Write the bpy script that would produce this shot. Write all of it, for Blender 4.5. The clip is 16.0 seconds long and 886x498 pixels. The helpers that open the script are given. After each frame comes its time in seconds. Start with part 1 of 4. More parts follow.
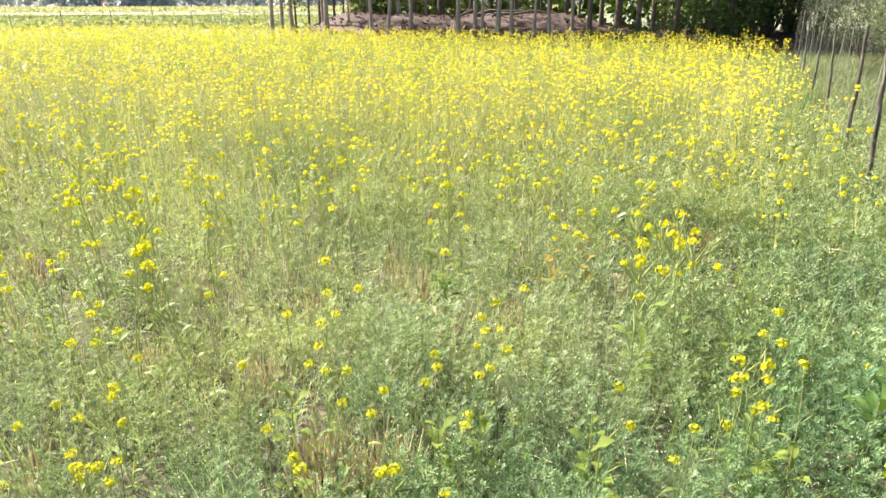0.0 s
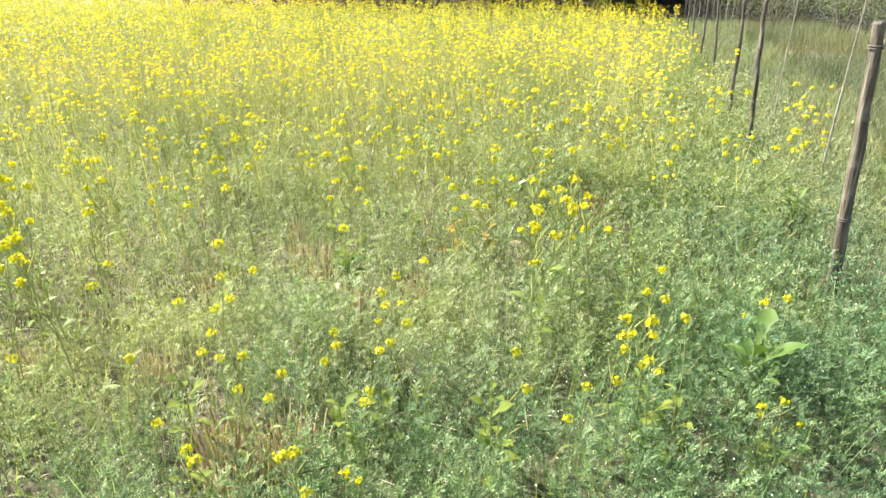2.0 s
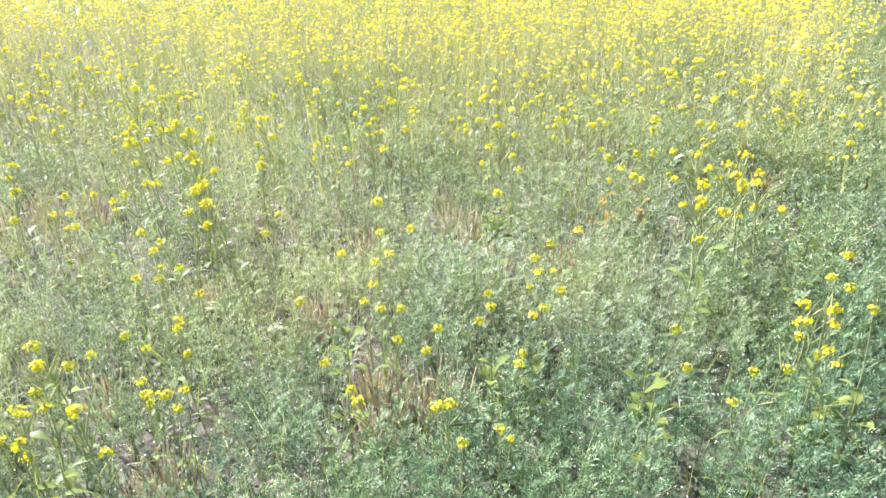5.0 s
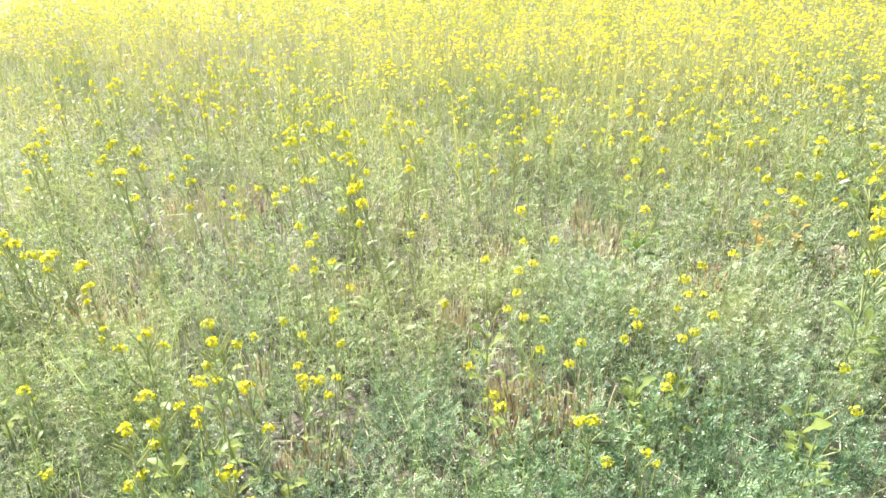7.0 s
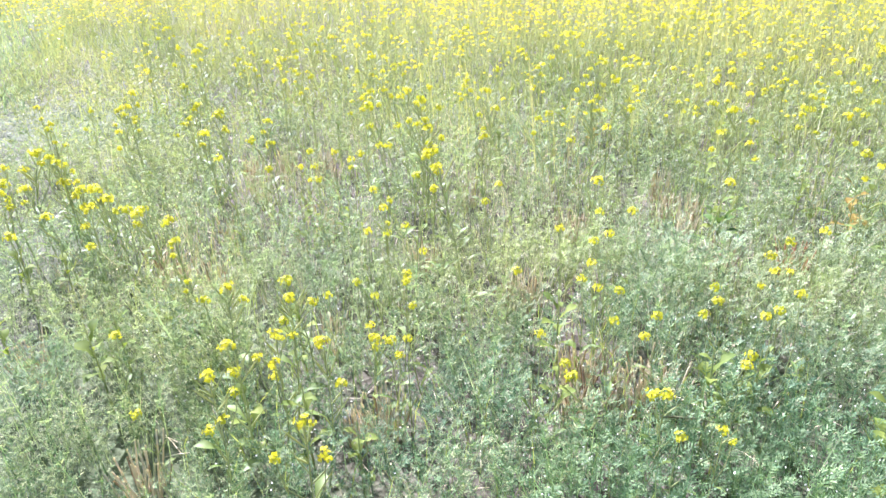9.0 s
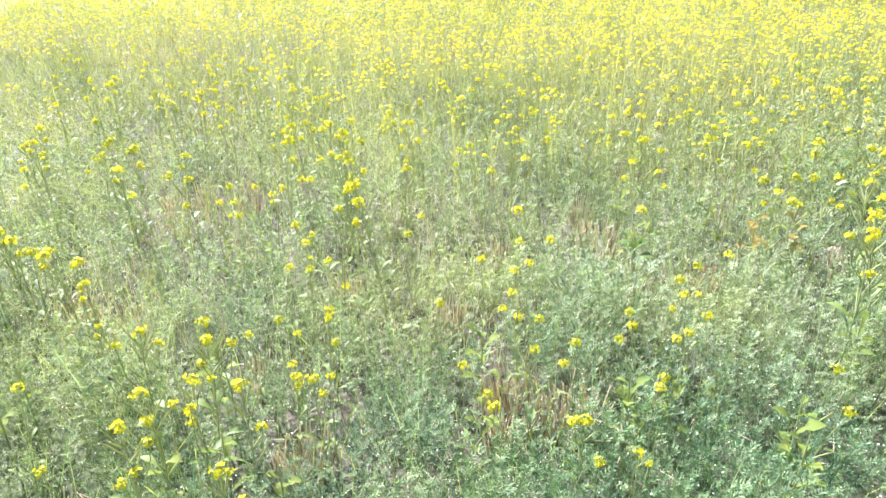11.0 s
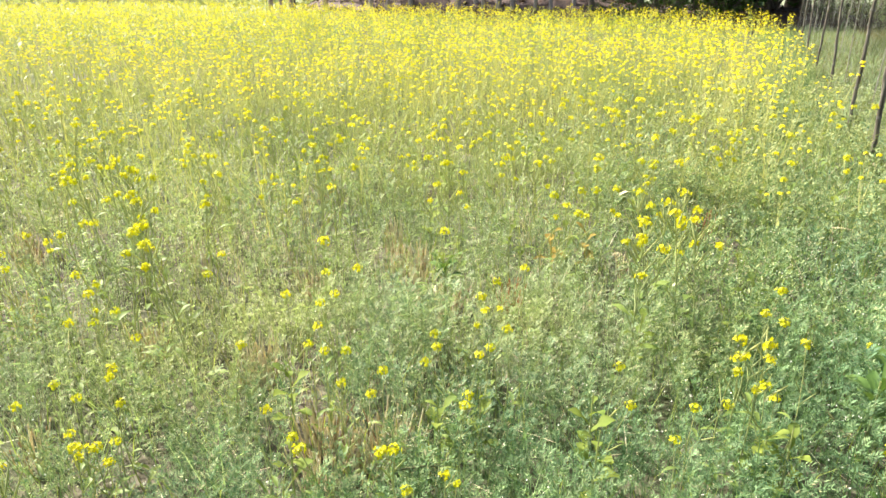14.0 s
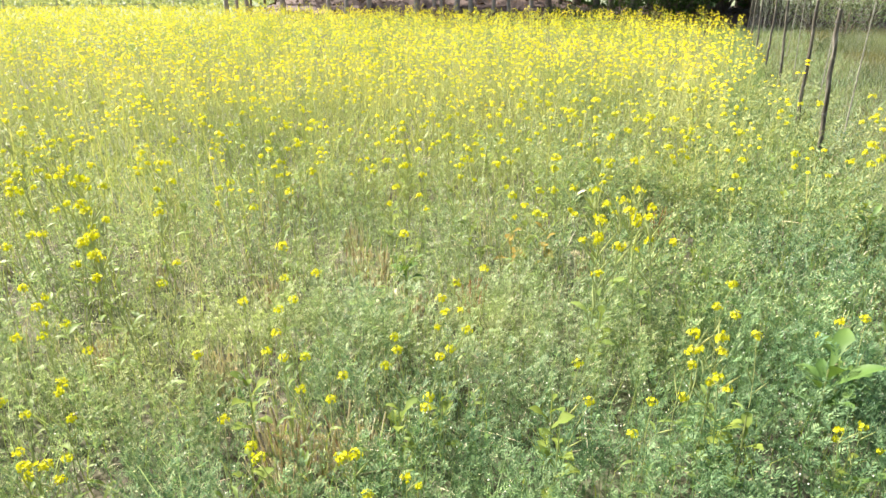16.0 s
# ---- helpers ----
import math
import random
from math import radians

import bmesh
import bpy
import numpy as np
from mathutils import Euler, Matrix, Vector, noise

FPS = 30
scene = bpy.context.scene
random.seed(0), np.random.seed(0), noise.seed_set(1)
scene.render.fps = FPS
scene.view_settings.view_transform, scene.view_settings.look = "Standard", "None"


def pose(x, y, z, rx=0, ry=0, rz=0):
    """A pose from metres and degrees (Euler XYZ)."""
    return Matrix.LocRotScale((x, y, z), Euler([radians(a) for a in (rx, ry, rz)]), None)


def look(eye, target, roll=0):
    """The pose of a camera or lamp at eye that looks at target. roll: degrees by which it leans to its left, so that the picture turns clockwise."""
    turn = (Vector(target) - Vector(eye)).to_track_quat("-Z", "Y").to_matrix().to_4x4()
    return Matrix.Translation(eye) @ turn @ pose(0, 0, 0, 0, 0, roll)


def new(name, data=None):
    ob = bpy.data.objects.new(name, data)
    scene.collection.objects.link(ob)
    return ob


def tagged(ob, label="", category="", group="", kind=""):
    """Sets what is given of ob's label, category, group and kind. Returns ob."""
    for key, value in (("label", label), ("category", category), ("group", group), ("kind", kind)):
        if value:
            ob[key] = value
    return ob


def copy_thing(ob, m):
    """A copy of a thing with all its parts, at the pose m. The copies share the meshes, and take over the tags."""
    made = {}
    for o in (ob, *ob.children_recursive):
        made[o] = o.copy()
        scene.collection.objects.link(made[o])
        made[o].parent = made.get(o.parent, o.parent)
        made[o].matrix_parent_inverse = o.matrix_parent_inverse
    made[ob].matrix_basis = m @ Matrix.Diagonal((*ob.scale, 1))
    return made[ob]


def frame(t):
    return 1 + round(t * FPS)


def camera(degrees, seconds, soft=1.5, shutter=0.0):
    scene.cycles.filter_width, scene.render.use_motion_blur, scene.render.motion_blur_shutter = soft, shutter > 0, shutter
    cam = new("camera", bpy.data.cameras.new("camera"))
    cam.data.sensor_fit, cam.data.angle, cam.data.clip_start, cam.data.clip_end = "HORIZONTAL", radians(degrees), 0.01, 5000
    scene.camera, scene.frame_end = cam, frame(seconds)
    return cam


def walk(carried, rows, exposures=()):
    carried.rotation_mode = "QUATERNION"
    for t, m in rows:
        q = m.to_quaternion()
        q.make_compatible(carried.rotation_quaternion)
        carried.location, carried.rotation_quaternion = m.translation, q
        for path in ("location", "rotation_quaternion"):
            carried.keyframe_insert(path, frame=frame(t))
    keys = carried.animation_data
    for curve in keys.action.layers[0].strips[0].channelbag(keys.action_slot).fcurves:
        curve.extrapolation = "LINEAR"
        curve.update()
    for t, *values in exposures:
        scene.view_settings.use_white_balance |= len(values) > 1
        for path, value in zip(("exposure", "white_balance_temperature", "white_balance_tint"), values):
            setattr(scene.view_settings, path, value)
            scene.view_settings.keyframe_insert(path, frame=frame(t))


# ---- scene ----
cam = camera(67.7, 16.0, 1.55)
PATH = [
    (0, (0.04, -0.086, 1.351), (-0.032, 1.787, 0.652), -0.2),
    (0.5, (0.064, -0.079, 1.345), (0.088, 1.781, 0.61), -0.3),
    (1, (0.087, -0.078, 1.35), (0.211, 1.774, 0.603), -0.1),
    (1.5, (0.099, -0.074, 1.352), (0.285, 1.77, 0.6), -0.0),
    (2, (0.102, -0.072, 1.351), (0.281, 1.762, 0.572), -0.3),
    (2.5, (0.088, -0.075, 1.351), (0.222, 1.755, 0.554), -0.3),
    (3, (0.057, -0.082, 1.347), (0.084, 1.75, 0.545), -0.4),
    (3.5, (0.022, -0.084, 1.337), (-0.071, 1.736, 0.512), -0.9),
    (3.7, (0.019, -0.084, 1.335), (-0.132, 1.724, 0.494), -1.5),
    (5.8, (-0.001, -0.084, 1.328), (-0.258, 1.709, 0.479), -1.3),
    (6, (-0.014, -0.088, 1.327), (-0.326, 1.7, 0.489), -1.4),
    (6.5, (-0.039, -0.101, 1.339), (-0.467, 1.667, 0.508), -1.5),
    (7, (-0.068, -0.116, 1.344), (-0.621, 1.623, 0.525), -1.9),
    (7.5, (-0.086, -0.12, 1.34), (-0.747, 1.574, 0.506), -2.5),
    (8, (-0.091, -0.119, 1.329), (-0.831, 1.523, 0.461), -3.1),
    (8.2, (-0.089, -0.116, 1.314), (-0.835, 1.509, 0.417), -3.1),
    (10.3, (-0.083, -0.136, 1.337), (-0.738, 1.554, 0.491), -1.5),
    (10.5, (-0.08, -0.134, 1.336), (-0.706, 1.57, 0.498), -1.7),
    (11, (-0.056, -0.113, 1.342), (-0.608, 1.626, 0.522), -1.6),
    (11.5, (-0.025, -0.095, 1.35), (-0.481, 1.685, 0.56), -1.5),
    (12, (-0.007, -0.084, 1.352), (-0.38, 1.734, 0.605), -1.7),
    (12.5, (0.009, -0.079, 1.352), (-0.271, 1.752, 0.598), -1.2),
    (13, (0.023, -0.075, 1.35), (-0.175, 1.767, 0.596), -1.0),
    (13.5, (0.034, -0.073, 1.348), (-0.095, 1.777, 0.598), -0.5),
    (14, (0.042, -0.067, 1.345), (-0.031, 1.782, 0.586), -0.3),
    (14.5, (0.057, -0.064, 1.347), (0.056, 1.789, 0.597), 0.1),
    (15, (0.059, -0.061, 1.343), (0.076, 1.789, 0.584), -0.3),
    (15.5, (0.063, -0.065, 1.343), (0.095, 1.784, 0.582), -0.4),
    (16, (0.063, -0.068, 1.345), (0.095, 1.784, 0.592), -0.5),
]
walk(cam, [(t, look(eye, target, roll)) for t, eye, target, roll in PATH], [
    (0.0, 1.61, 6600, 15), (3.0, 1.65, 6350, 14), (3.7, 1.70, 6000, 23), (6.0, 1.80, 5300, 36), (7.0, 1.87, 5850, 27), (8.0, 1.87, 5700, 30),
    (10.4, 1.89, 4850, 37), (11.0, 1.85, 5500, 26), (12.0, 1.73, 6200, 18), (13.0, 1.63, 6550, 15), (16.0, 1.61, 6500, 13)])

# ---- world, sun ----
SUN_AZ, SUN_EL = -56.0, 43.0      # degrees from straight ahead (left is minus), degrees up
world = bpy.data.worlds.new("world")
scene.world = world
world.use_nodes = True
wt = world.node_tree
sky = wt.nodes.new("ShaderNodeTexSky")
sky.sky_type = "NISHITA"
sky.sun_disc = False
sky.sun_elevation = radians(SUN_EL)
sky.sun_rotation = radians(SUN_AZ)
sky.dust_density = 3.0
wt.links.new(sky.outputs[0], wt.nodes["Background"].inputs[0])
wt.nodes["Background"].inputs[1].default_value = 0.066
sun = new("sun", bpy.data.lights.new("sun", "SUN"))
sun.data.energy, sun.data.angle, sun.data.color = 5.0, radians(1.2), (1.0, 0.94, 0.84)
sd = Vector((math.sin(radians(SUN_AZ)) * math.cos(radians(SUN_EL)), math.cos(radians(SUN_AZ)) * math.cos(radians(SUN_EL)), math.sin(radians(SUN_EL))))
sun.matrix_world = look(sd * 60, (0, 0, 0))

# ---- materials ----
rng = np.random.default_rng(7)


def rgb(r, g, b):
    return (r, g, b, 1.0)


class Nodes:
    """A small helper to lay out a node material."""

    def __init__(self, name):
        self.mat = bpy.data.materials.new(name)
        self.mat.use_nodes = True
        self.nt = self.mat.node_tree
        self.bsdf = self.nt.nodes["Principled BSDF"]
        self.out = self.nt.nodes["Material Output"]

    def add(self, kind, **inputs):
        n = self.nt.nodes.new(kind)
        for k, v in inputs.items():
            n.inputs[k.replace("_", " ")].default_value = v
        return n

    def link(self, a, b):
        self.nt.links.new(a, b)

    def noise(self, scale, detail=4.0, coord="Object", stretch=None):
        tc = self.add("ShaderNodeTexCoord")
        n = self.add("ShaderNodeTexNoise", Scale=scale, Detail=detail)
        src = tc.outputs[coord]
        if stretch:
            mp = self.add("ShaderNodeMapping")
            mp.inputs["Scale"].default_value = stretch
            self.link(src, mp.inputs[0])
            src = mp.outputs[0]
        self.link(src, n.inputs["Vector"])
        return n.outputs[0]

    def ramp(self, fac, *stops):
        r = self.add("ShaderNodeValToRGB")
        e = r.color_ramp.elements
        while len(e) < len(stops):
            e.new(0.5)
        for el, (p, c) in zip(e, stops):
            el.position, el.color = p, rgb(*c)
        self.link(fac, r.inputs[0])
        return r.outputs[0]

    def mix(self, fac, a, b, mode="MIX"):
        m = self.nt.nodes.new("ShaderNodeMix")
        m.data_type, m.blend_type = "RGBA", mode
        for sock, v in ((m.inputs[0], fac), (m.inputs[6], a), (m.inputs[7], b)):
            if hasattr(v, "is_linked"):
                self.link(v, sock)
            else:
                sock.default_value = v if isinstance(v, (int, float)) else rgb(*v)
        return m.outputs[2]

    def bump(self, height, strength, dist):
        b = self.add("ShaderNodeBump", Strength=strength, Distance=dist)
        self.link(height, b.inputs["Height"])
        self.link(b.outputs[0], self.bsdf.inputs["Normal"])


def leaf_mat(name, dark, mid, light, trans=0.4, rough=0.5, patch=0.9, dry=None, dry_at=0.93, glow=(1.5, 1.45, 0.7), cool=(0.72, 0.8, 0.78), warm=(1.25, 1.16, 1.05), gloss=0.3, plant=0.0):
    """Thin leaf: random from leaf to leaf, with broad patches over the field, and light shining through."""
    m = Nodes(name)
    geo = m.add("ShaderNodeNewGeometry")
    col = m.ramp(geo.outputs["Random Per Island"], (0.0, dark), (0.5, mid), (1.0, light))
    info = m.add("ShaderNodeObjectInfo")
    vary = m.ramp(info.outputs["Random"], (0.0, (0.82, 0.86, 0.8)), (1.0, (1.15, 1.08, 1.0)))
    col = m.mix(1.0, col, vary, "MULTIPLY")
    broad = m.ramp(m.noise(patch, 3.0), (0.35, cool), (0.65, warm))
    col = m.mix(1.0, col, broad, "MULTIPLY")
    if plant:           # from plant to plant
        each = m.ramp(m.noise(16.0, 2.0), (0.36, (1 - plant,) * 3), (0.64, (1 + plant,) * 3))
        col = m.mix(1.0, col, each, "MULTIPLY")
    if dry:
        f = m.ramp(geo.outputs["Random Per Island"], (dry_at, (0, 0, 0)), (dry_at + 0.01, (1, 1, 1)))
        col = m.mix(f, col, dry)
    m.link(col, m.bsdf.inputs["Base Color"])
    m.bsdf.inputs["Roughness"].default_value = rough
    m.bsdf.inputs["Specular IOR Level"].default_value = gloss
    tr = m.add("ShaderNodeBsdfTranslucent")
    tcol = m.mix(1.0, col, glow, "MULTIPLY")
    m.link(tcol, tr.inputs[0])
    mx = m.add("ShaderNodeMixShader")
    mx.inputs[0].default_value = trans
    m.link(m.bsdf.outputs[0], mx.inputs[1])
    m.link(tr.outputs[0], mx.inputs[2])
    m.link(mx.outputs[0], m.out.inputs[0])
    return m.mat


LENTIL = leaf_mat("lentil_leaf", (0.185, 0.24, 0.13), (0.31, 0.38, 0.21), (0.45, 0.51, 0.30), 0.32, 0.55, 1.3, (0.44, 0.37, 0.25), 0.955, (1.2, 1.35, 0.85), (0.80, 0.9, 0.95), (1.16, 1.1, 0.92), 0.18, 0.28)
LENTIL_DEEP = leaf_mat("lush_lentil_leaf", (0.068, 0.142, 0.072), (0.142, 0.242, 0.128), (0.24, 0.355, 0.20), 0.26, 0.55, 1.3, (0.30, 0.29, 0.15), 0.975, (1.3, 1.4, 0.8), (0.78, 0.9, 0.94), (1.2, 1.12, 0.9), 0.18, 0.28)
YOUNG_MUSTARD = leaf_mat("young_mustard_leaf", (0.13, 0.19, 0.038), (0.185, 0.255, 0.056), (0.26, 0.325, 0.09), 0.35, 0.65, 14.0, cool=(0.75, 0.82, 0.8), warm=(1.25, 1.15, 1.0), gloss=0.15)
BROADLEAF = leaf_mat("broad_weed_leaf", (0.06, 0.13, 0.032), (0.10, 0.185, 0.048), (0.145, 0.24, 0.075), 0.2, 0.5, 9.0, gloss=0.25)
YELLOWING = leaf_mat("yellowing_leaf", (0.24, 0.15, 0.05), (0.34, 0.25, 0.07), (0.33, 0.32, 0.09), 0.3, 0.6, 20.0, gloss=0.15)
MUSTARD_LEAF = leaf_mat("mustard_leaf", (0.15, 0.22, 0.06), (0.23, 0.32, 0.09), (0.33, 0.42, 0.14), 0.4, 0.5)
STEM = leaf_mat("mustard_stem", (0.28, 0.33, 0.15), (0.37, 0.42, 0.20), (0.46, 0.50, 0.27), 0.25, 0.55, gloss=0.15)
PETAL = leaf_mat("mustard_petal", (0.75, 0.67, 0.007), (0.78, 0.76, 0.013), (0.81, 0.80, 0.026), 0.35, 0.6, 0.5, glow=(1.0, 1.0, 0.6))
POD = leaf_mat("mustard_pod", (0.35, 0.40, 0.17), (0.43, 0.48, 0.23), (0.52, 0.56, 0.30), 0.3, 0.55, gloss=0.15)
BUD = leaf_mat("mustard_bud", (0.40, 0.42, 0.05), (0.52, 0.52, 0.06), (0.62, 0.58, 0.08), 0.2, 0.6)
STRAW = leaf_mat("dry_straw", (0.58, 0.50, 0.37), (0.74, 0.67, 0.53), (0.85, 0.80, 0.68), 0.15, 0.7)
BROWN_STRAW = leaf_mat("weathered_straw", (0.26, 0.17, 0.10), (0.36, 0.25, 0.155), (0.48, 0.36, 0.23), 0.12, 0.75)
DRYGRASS = leaf_mat("dry_grass", (0.10, 0.115, 0.058), (0.155, 0.17, 0.092), (0.235, 0.24, 0.145), 0.3, 0.65, gloss=0.12)
LITTER = leaf_mat("fallen_leaf", (0.05, 0.032, 0.024), (0.11, 0.068, 0.054), (0.20, 0.135, 0.108), 0.1, 0.85, gloss=0.08)
RUSSET = leaf_mat("withered_stalk", (0.25, 0.10, 0.05), (0.40, 0.18, 0.09), (0.52, 0.30, 0.17), 0.15, 0.7)
BLOSSOM = leaf_mat("lentil_blossom", (0.70, 0.72, 0.74), (0.78, 0.80, 0.80), (0.85, 0.85, 0.85), 0.3, 0.6)
LUSH = leaf_mat("lush_grass", (0.075, 0.11, 0.058), (0.125, 0.17, 0.09), (0.21, 0.25, 0.15), 0.3, 0.5, 0.5)
GREYLEAF = leaf_mat("grey_leaf", (0.12, 0.18, 0.10), (0.20, 0.27, 0.16), (0.32, 0.38, 0.26), 0.35, 0.5, 0.5)
YOUNG_LEAF = leaf_mat("young_crop_leaf", (0.26, 0.30, 0.17), (0.33, 0.37, 0.22), (0.40, 0.43, 0.28), 0.3, 0.6, 0.2, gloss=0.1)
# far woods: distance haze is mixed into this pale grey-blue leaf colour
HAZED_LEAF = leaf_mat("far_wood_leaf", (0.50, 0.53, 0.57), (0.56, 0.59, 0.63), (0.62, 0.65, 0.68), 0.7, 0.9, 0.05, glow=(1.35, 1.35, 1.35), cool=(0.9, 0.92, 0.95), warm=(1.05, 1.05, 1.05))
# mustard petals of the far field, washed out in colour to imitate haze
HAZED_PETAL = leaf_mat("far_mustard_petal", (0.44, 0.46, 0.24), (0.52, 0.53, 0.29), (0.58, 0.58, 0.34), 0.3, 0.7, 0.1, glow=(1.0, 1.0, 0.8))
TREELEAF = leaf_mat("tree_leaf", (0.04, 0.08, 0.02), (0.07, 0.13, 0.035), (0.12, 0.19, 0.06), 0.35, 0.5, 0.4)


def soil_mat():
    m = Nodes("field_soil")
    big = m.noise(0.5, 5.0)
    fine = m.noise(35.0, 8.0)
    col = m.ramp(fine, (0.3, (0.06, 0.046, 0.032)), (0.55, (0.115, 0.093, 0.068)), (0.75, (0.21, 0.18, 0.14)))
    col = m.mix(m.ramp(big, (0.4, (0, 0, 0)), (0.65, (1, 1, 1))), col, m.mix(fine, (0.06, 0.085, 0.03), (0.14, 0.17, 0.075)))
    m.link(col, m.bsdf.inputs["Base Color"])
    m.bsdf.inputs["Roughness"].default_value = 0.95
    m.bump(fine, 0.8, 0.02)
    return m.mat


def bark_mat(name, a, b, c, scale=(1, 1, 0.12)):
    m = Nodes(name)
    n = m.noise(60.0, 6.0, "Object", scale)
    spots = m.noise(9.0, 3.0)
    col = m.ramp(n, (0.3, a), (0.55, b), (0.75, c))
    col = m.mix(m.ramp(spots, (0.55, (0, 0, 0)), (0.7, (0.6, 0.6, 0.6))), col, c)
    m.link(col, m.bsdf.inputs["Base Color"])
    m.bsdf.inputs["Roughness"].default_value = 0.85
    m.bump(n, 0.7, 0.01)
    return m.mat


SOIL = soil_mat()
POSTWOOD = bark_mat("weathered_post", (0.045, 0.038, 0.028), (0.14, 0.122, 0.092), (0.38, 0.35, 0.29), (1.6, 1.6, 0.07))
BARK = bark_mat("pale_bark", (0.22, 0.19, 0.16), (0.38, 0.335, 0.29), (0.54, 0.49, 0.43), (1, 1, 0.3))
DARKBARK = bark_mat("dark_bark", (0.07, 0.055, 0.042), (0.14, 0.112, 0.084), (0.26, 0.21, 0.16), (1, 1, 0.2))
MOUND = bark_mat("leaf_litter", (0.055, 0.036, 0.029), (0.11, 0.072, 0.058), (0.18, 0.122, 0.098), (0.25, 0.25, 0.25))



def plain_mat(name, a, b, rough=0.8, scale=40.0):
    m = Nodes(name)
    n = m.noise(scale, 5.0)
    m.link(m.ramp(n, (0.35, a), (0.65, b)), m.bsdf.inputs["Base Color"])
    m.bsdf.inputs["Roughness"].default_value = rough
    m.bump(n, 0.3, 0.005)
    return m.mat


YOUNG_CROP = plain_mat("young_crop_ground", (0.15, 0.19, 0.10), (0.23, 0.26, 0.145), 0.95, 3.0)
VERGE = plain_mat("verge_soil", (0.085, 0.09, 0.05), (0.155, 0.15, 0.092), 0.95, 12.0)
CANE = plain_mat("bamboo_cane", (0.20, 0.185, 0.14), (0.36, 0.34, 0.27), 0.5, 30.0)
CORD = plain_mat("pale_cord", (0.10, 0.097, 0.088), (0.18, 0.175, 0.155), 0.7, 90.0)
NET = plain_mat("nylon_net", (0.20, 0.23, 0.19), (0.30, 0.33, 0.28), 0.5, 60.0)

# ---- mesh helpers ----


def soup(name, verts, faces, mats, idx=None):
    """One mesh object from arrays: verts (n, 3), faces (m, k)."""
    verts, faces = np.asarray(verts, np.float32), np.asarray(faces, np.int32)
    me = bpy.data.meshes.new(name)
    k = faces.shape[1]
    me.vertices.add(len(verts))
    me.vertices.foreach_set("co", verts.ravel())
    me.loops.add(faces.size)
    me.loops.foreach_set("vertex_index", faces.ravel())
    me.polygons.add(len(faces))
    me.polygons.foreach_set("loop_start", np.arange(0, faces.size, k, dtype=np.int32))
    for mt in mats:
        me.materials.append(mt)
    if idx is not None:
        me.polygons.foreach_set("material_index", np.asarray(idx, np.int32))
    me.update(calc_edges=True)
    return new(name, me)


class Quads:
    """Gathers quads: verts, faces and a material number each."""

    def __init__(self):
        self.v, self.f, self.m, self.n = [], [], [], 0

    def put(self, v, f, m):
        v, f = np.asarray(v, float).reshape(-1, 3), np.asarray(f, int).reshape(-1, 4)
        self.v.append(v)
        self.f.append(f + self.n)
        self.m.append(np.full(len(f), m) if np.isscalar(m) else np.asarray(m))
        self.n += len(v)

    def arrays(self):
        return np.concatenate(self.v), np.concatenate(self.f), np.concatenate(self.m)

    def kite(self, base, along, side, length, width, m, mid=0.5):
        """A leaf of one quad, pointed at both ends."""
        base, along, side = map(np.asarray, (base, along, side))
        p = base + along * length * mid
        self.put([base, p + side * width / 2, base + along * length, p - side * width / 2], [[0, 1, 2, 3]], m)

    def tube(self, path, radii, m, sides=4):
        path = np.asarray(path, float)
        n = len(path)
        d = np.gradient(path, axis=0)
        d /= np.linalg.norm(d, axis=1)[:, None] + 1e-9
        ref = np.where(np.abs(d[:, 2:3]) > 0.9, [[1.0, 0, 0]], [[0, 0, 1.0]])
        a = np.cross(d, ref)
        a /= np.linalg.norm(a, axis=1)[:, None] + 1e-9
        b = np.cross(d, a)
        ang = np.arange(sides) * 2 * np.pi / sides
        ring = path[:, None] + np.asarray(radii)[:, None, None] * (np.cos(ang)[None, :, None] * a[:, None] + np.sin(ang)[None, :, None] * b[:, None])
        f = [[i * sides + j, i * sides + (j + 1) % sides, (i + 1) * sides + (j + 1) % sides, (i + 1) * sides + j] for i in range(n - 1) for j in range(sides)]
        self.put(ring, f, m)

    def blade(self, path, width, m, side):
        """A flat ribbon along a path, tapering to its tip."""
        path, side = np.asarray(path, float), np.asarray(side, float)
        w = np.asarray(width, float)[:, None] / 2
        n = len(path)
        self.put(np.concatenate([path - side * w, path + side * w]), [[i, i + 1, n + i + 1, n + i] for i in range(n - 1)], m)


def unit(v):
    v = np.asarray(v, float)
    return v / (np.linalg.norm(v) + 1e-9)


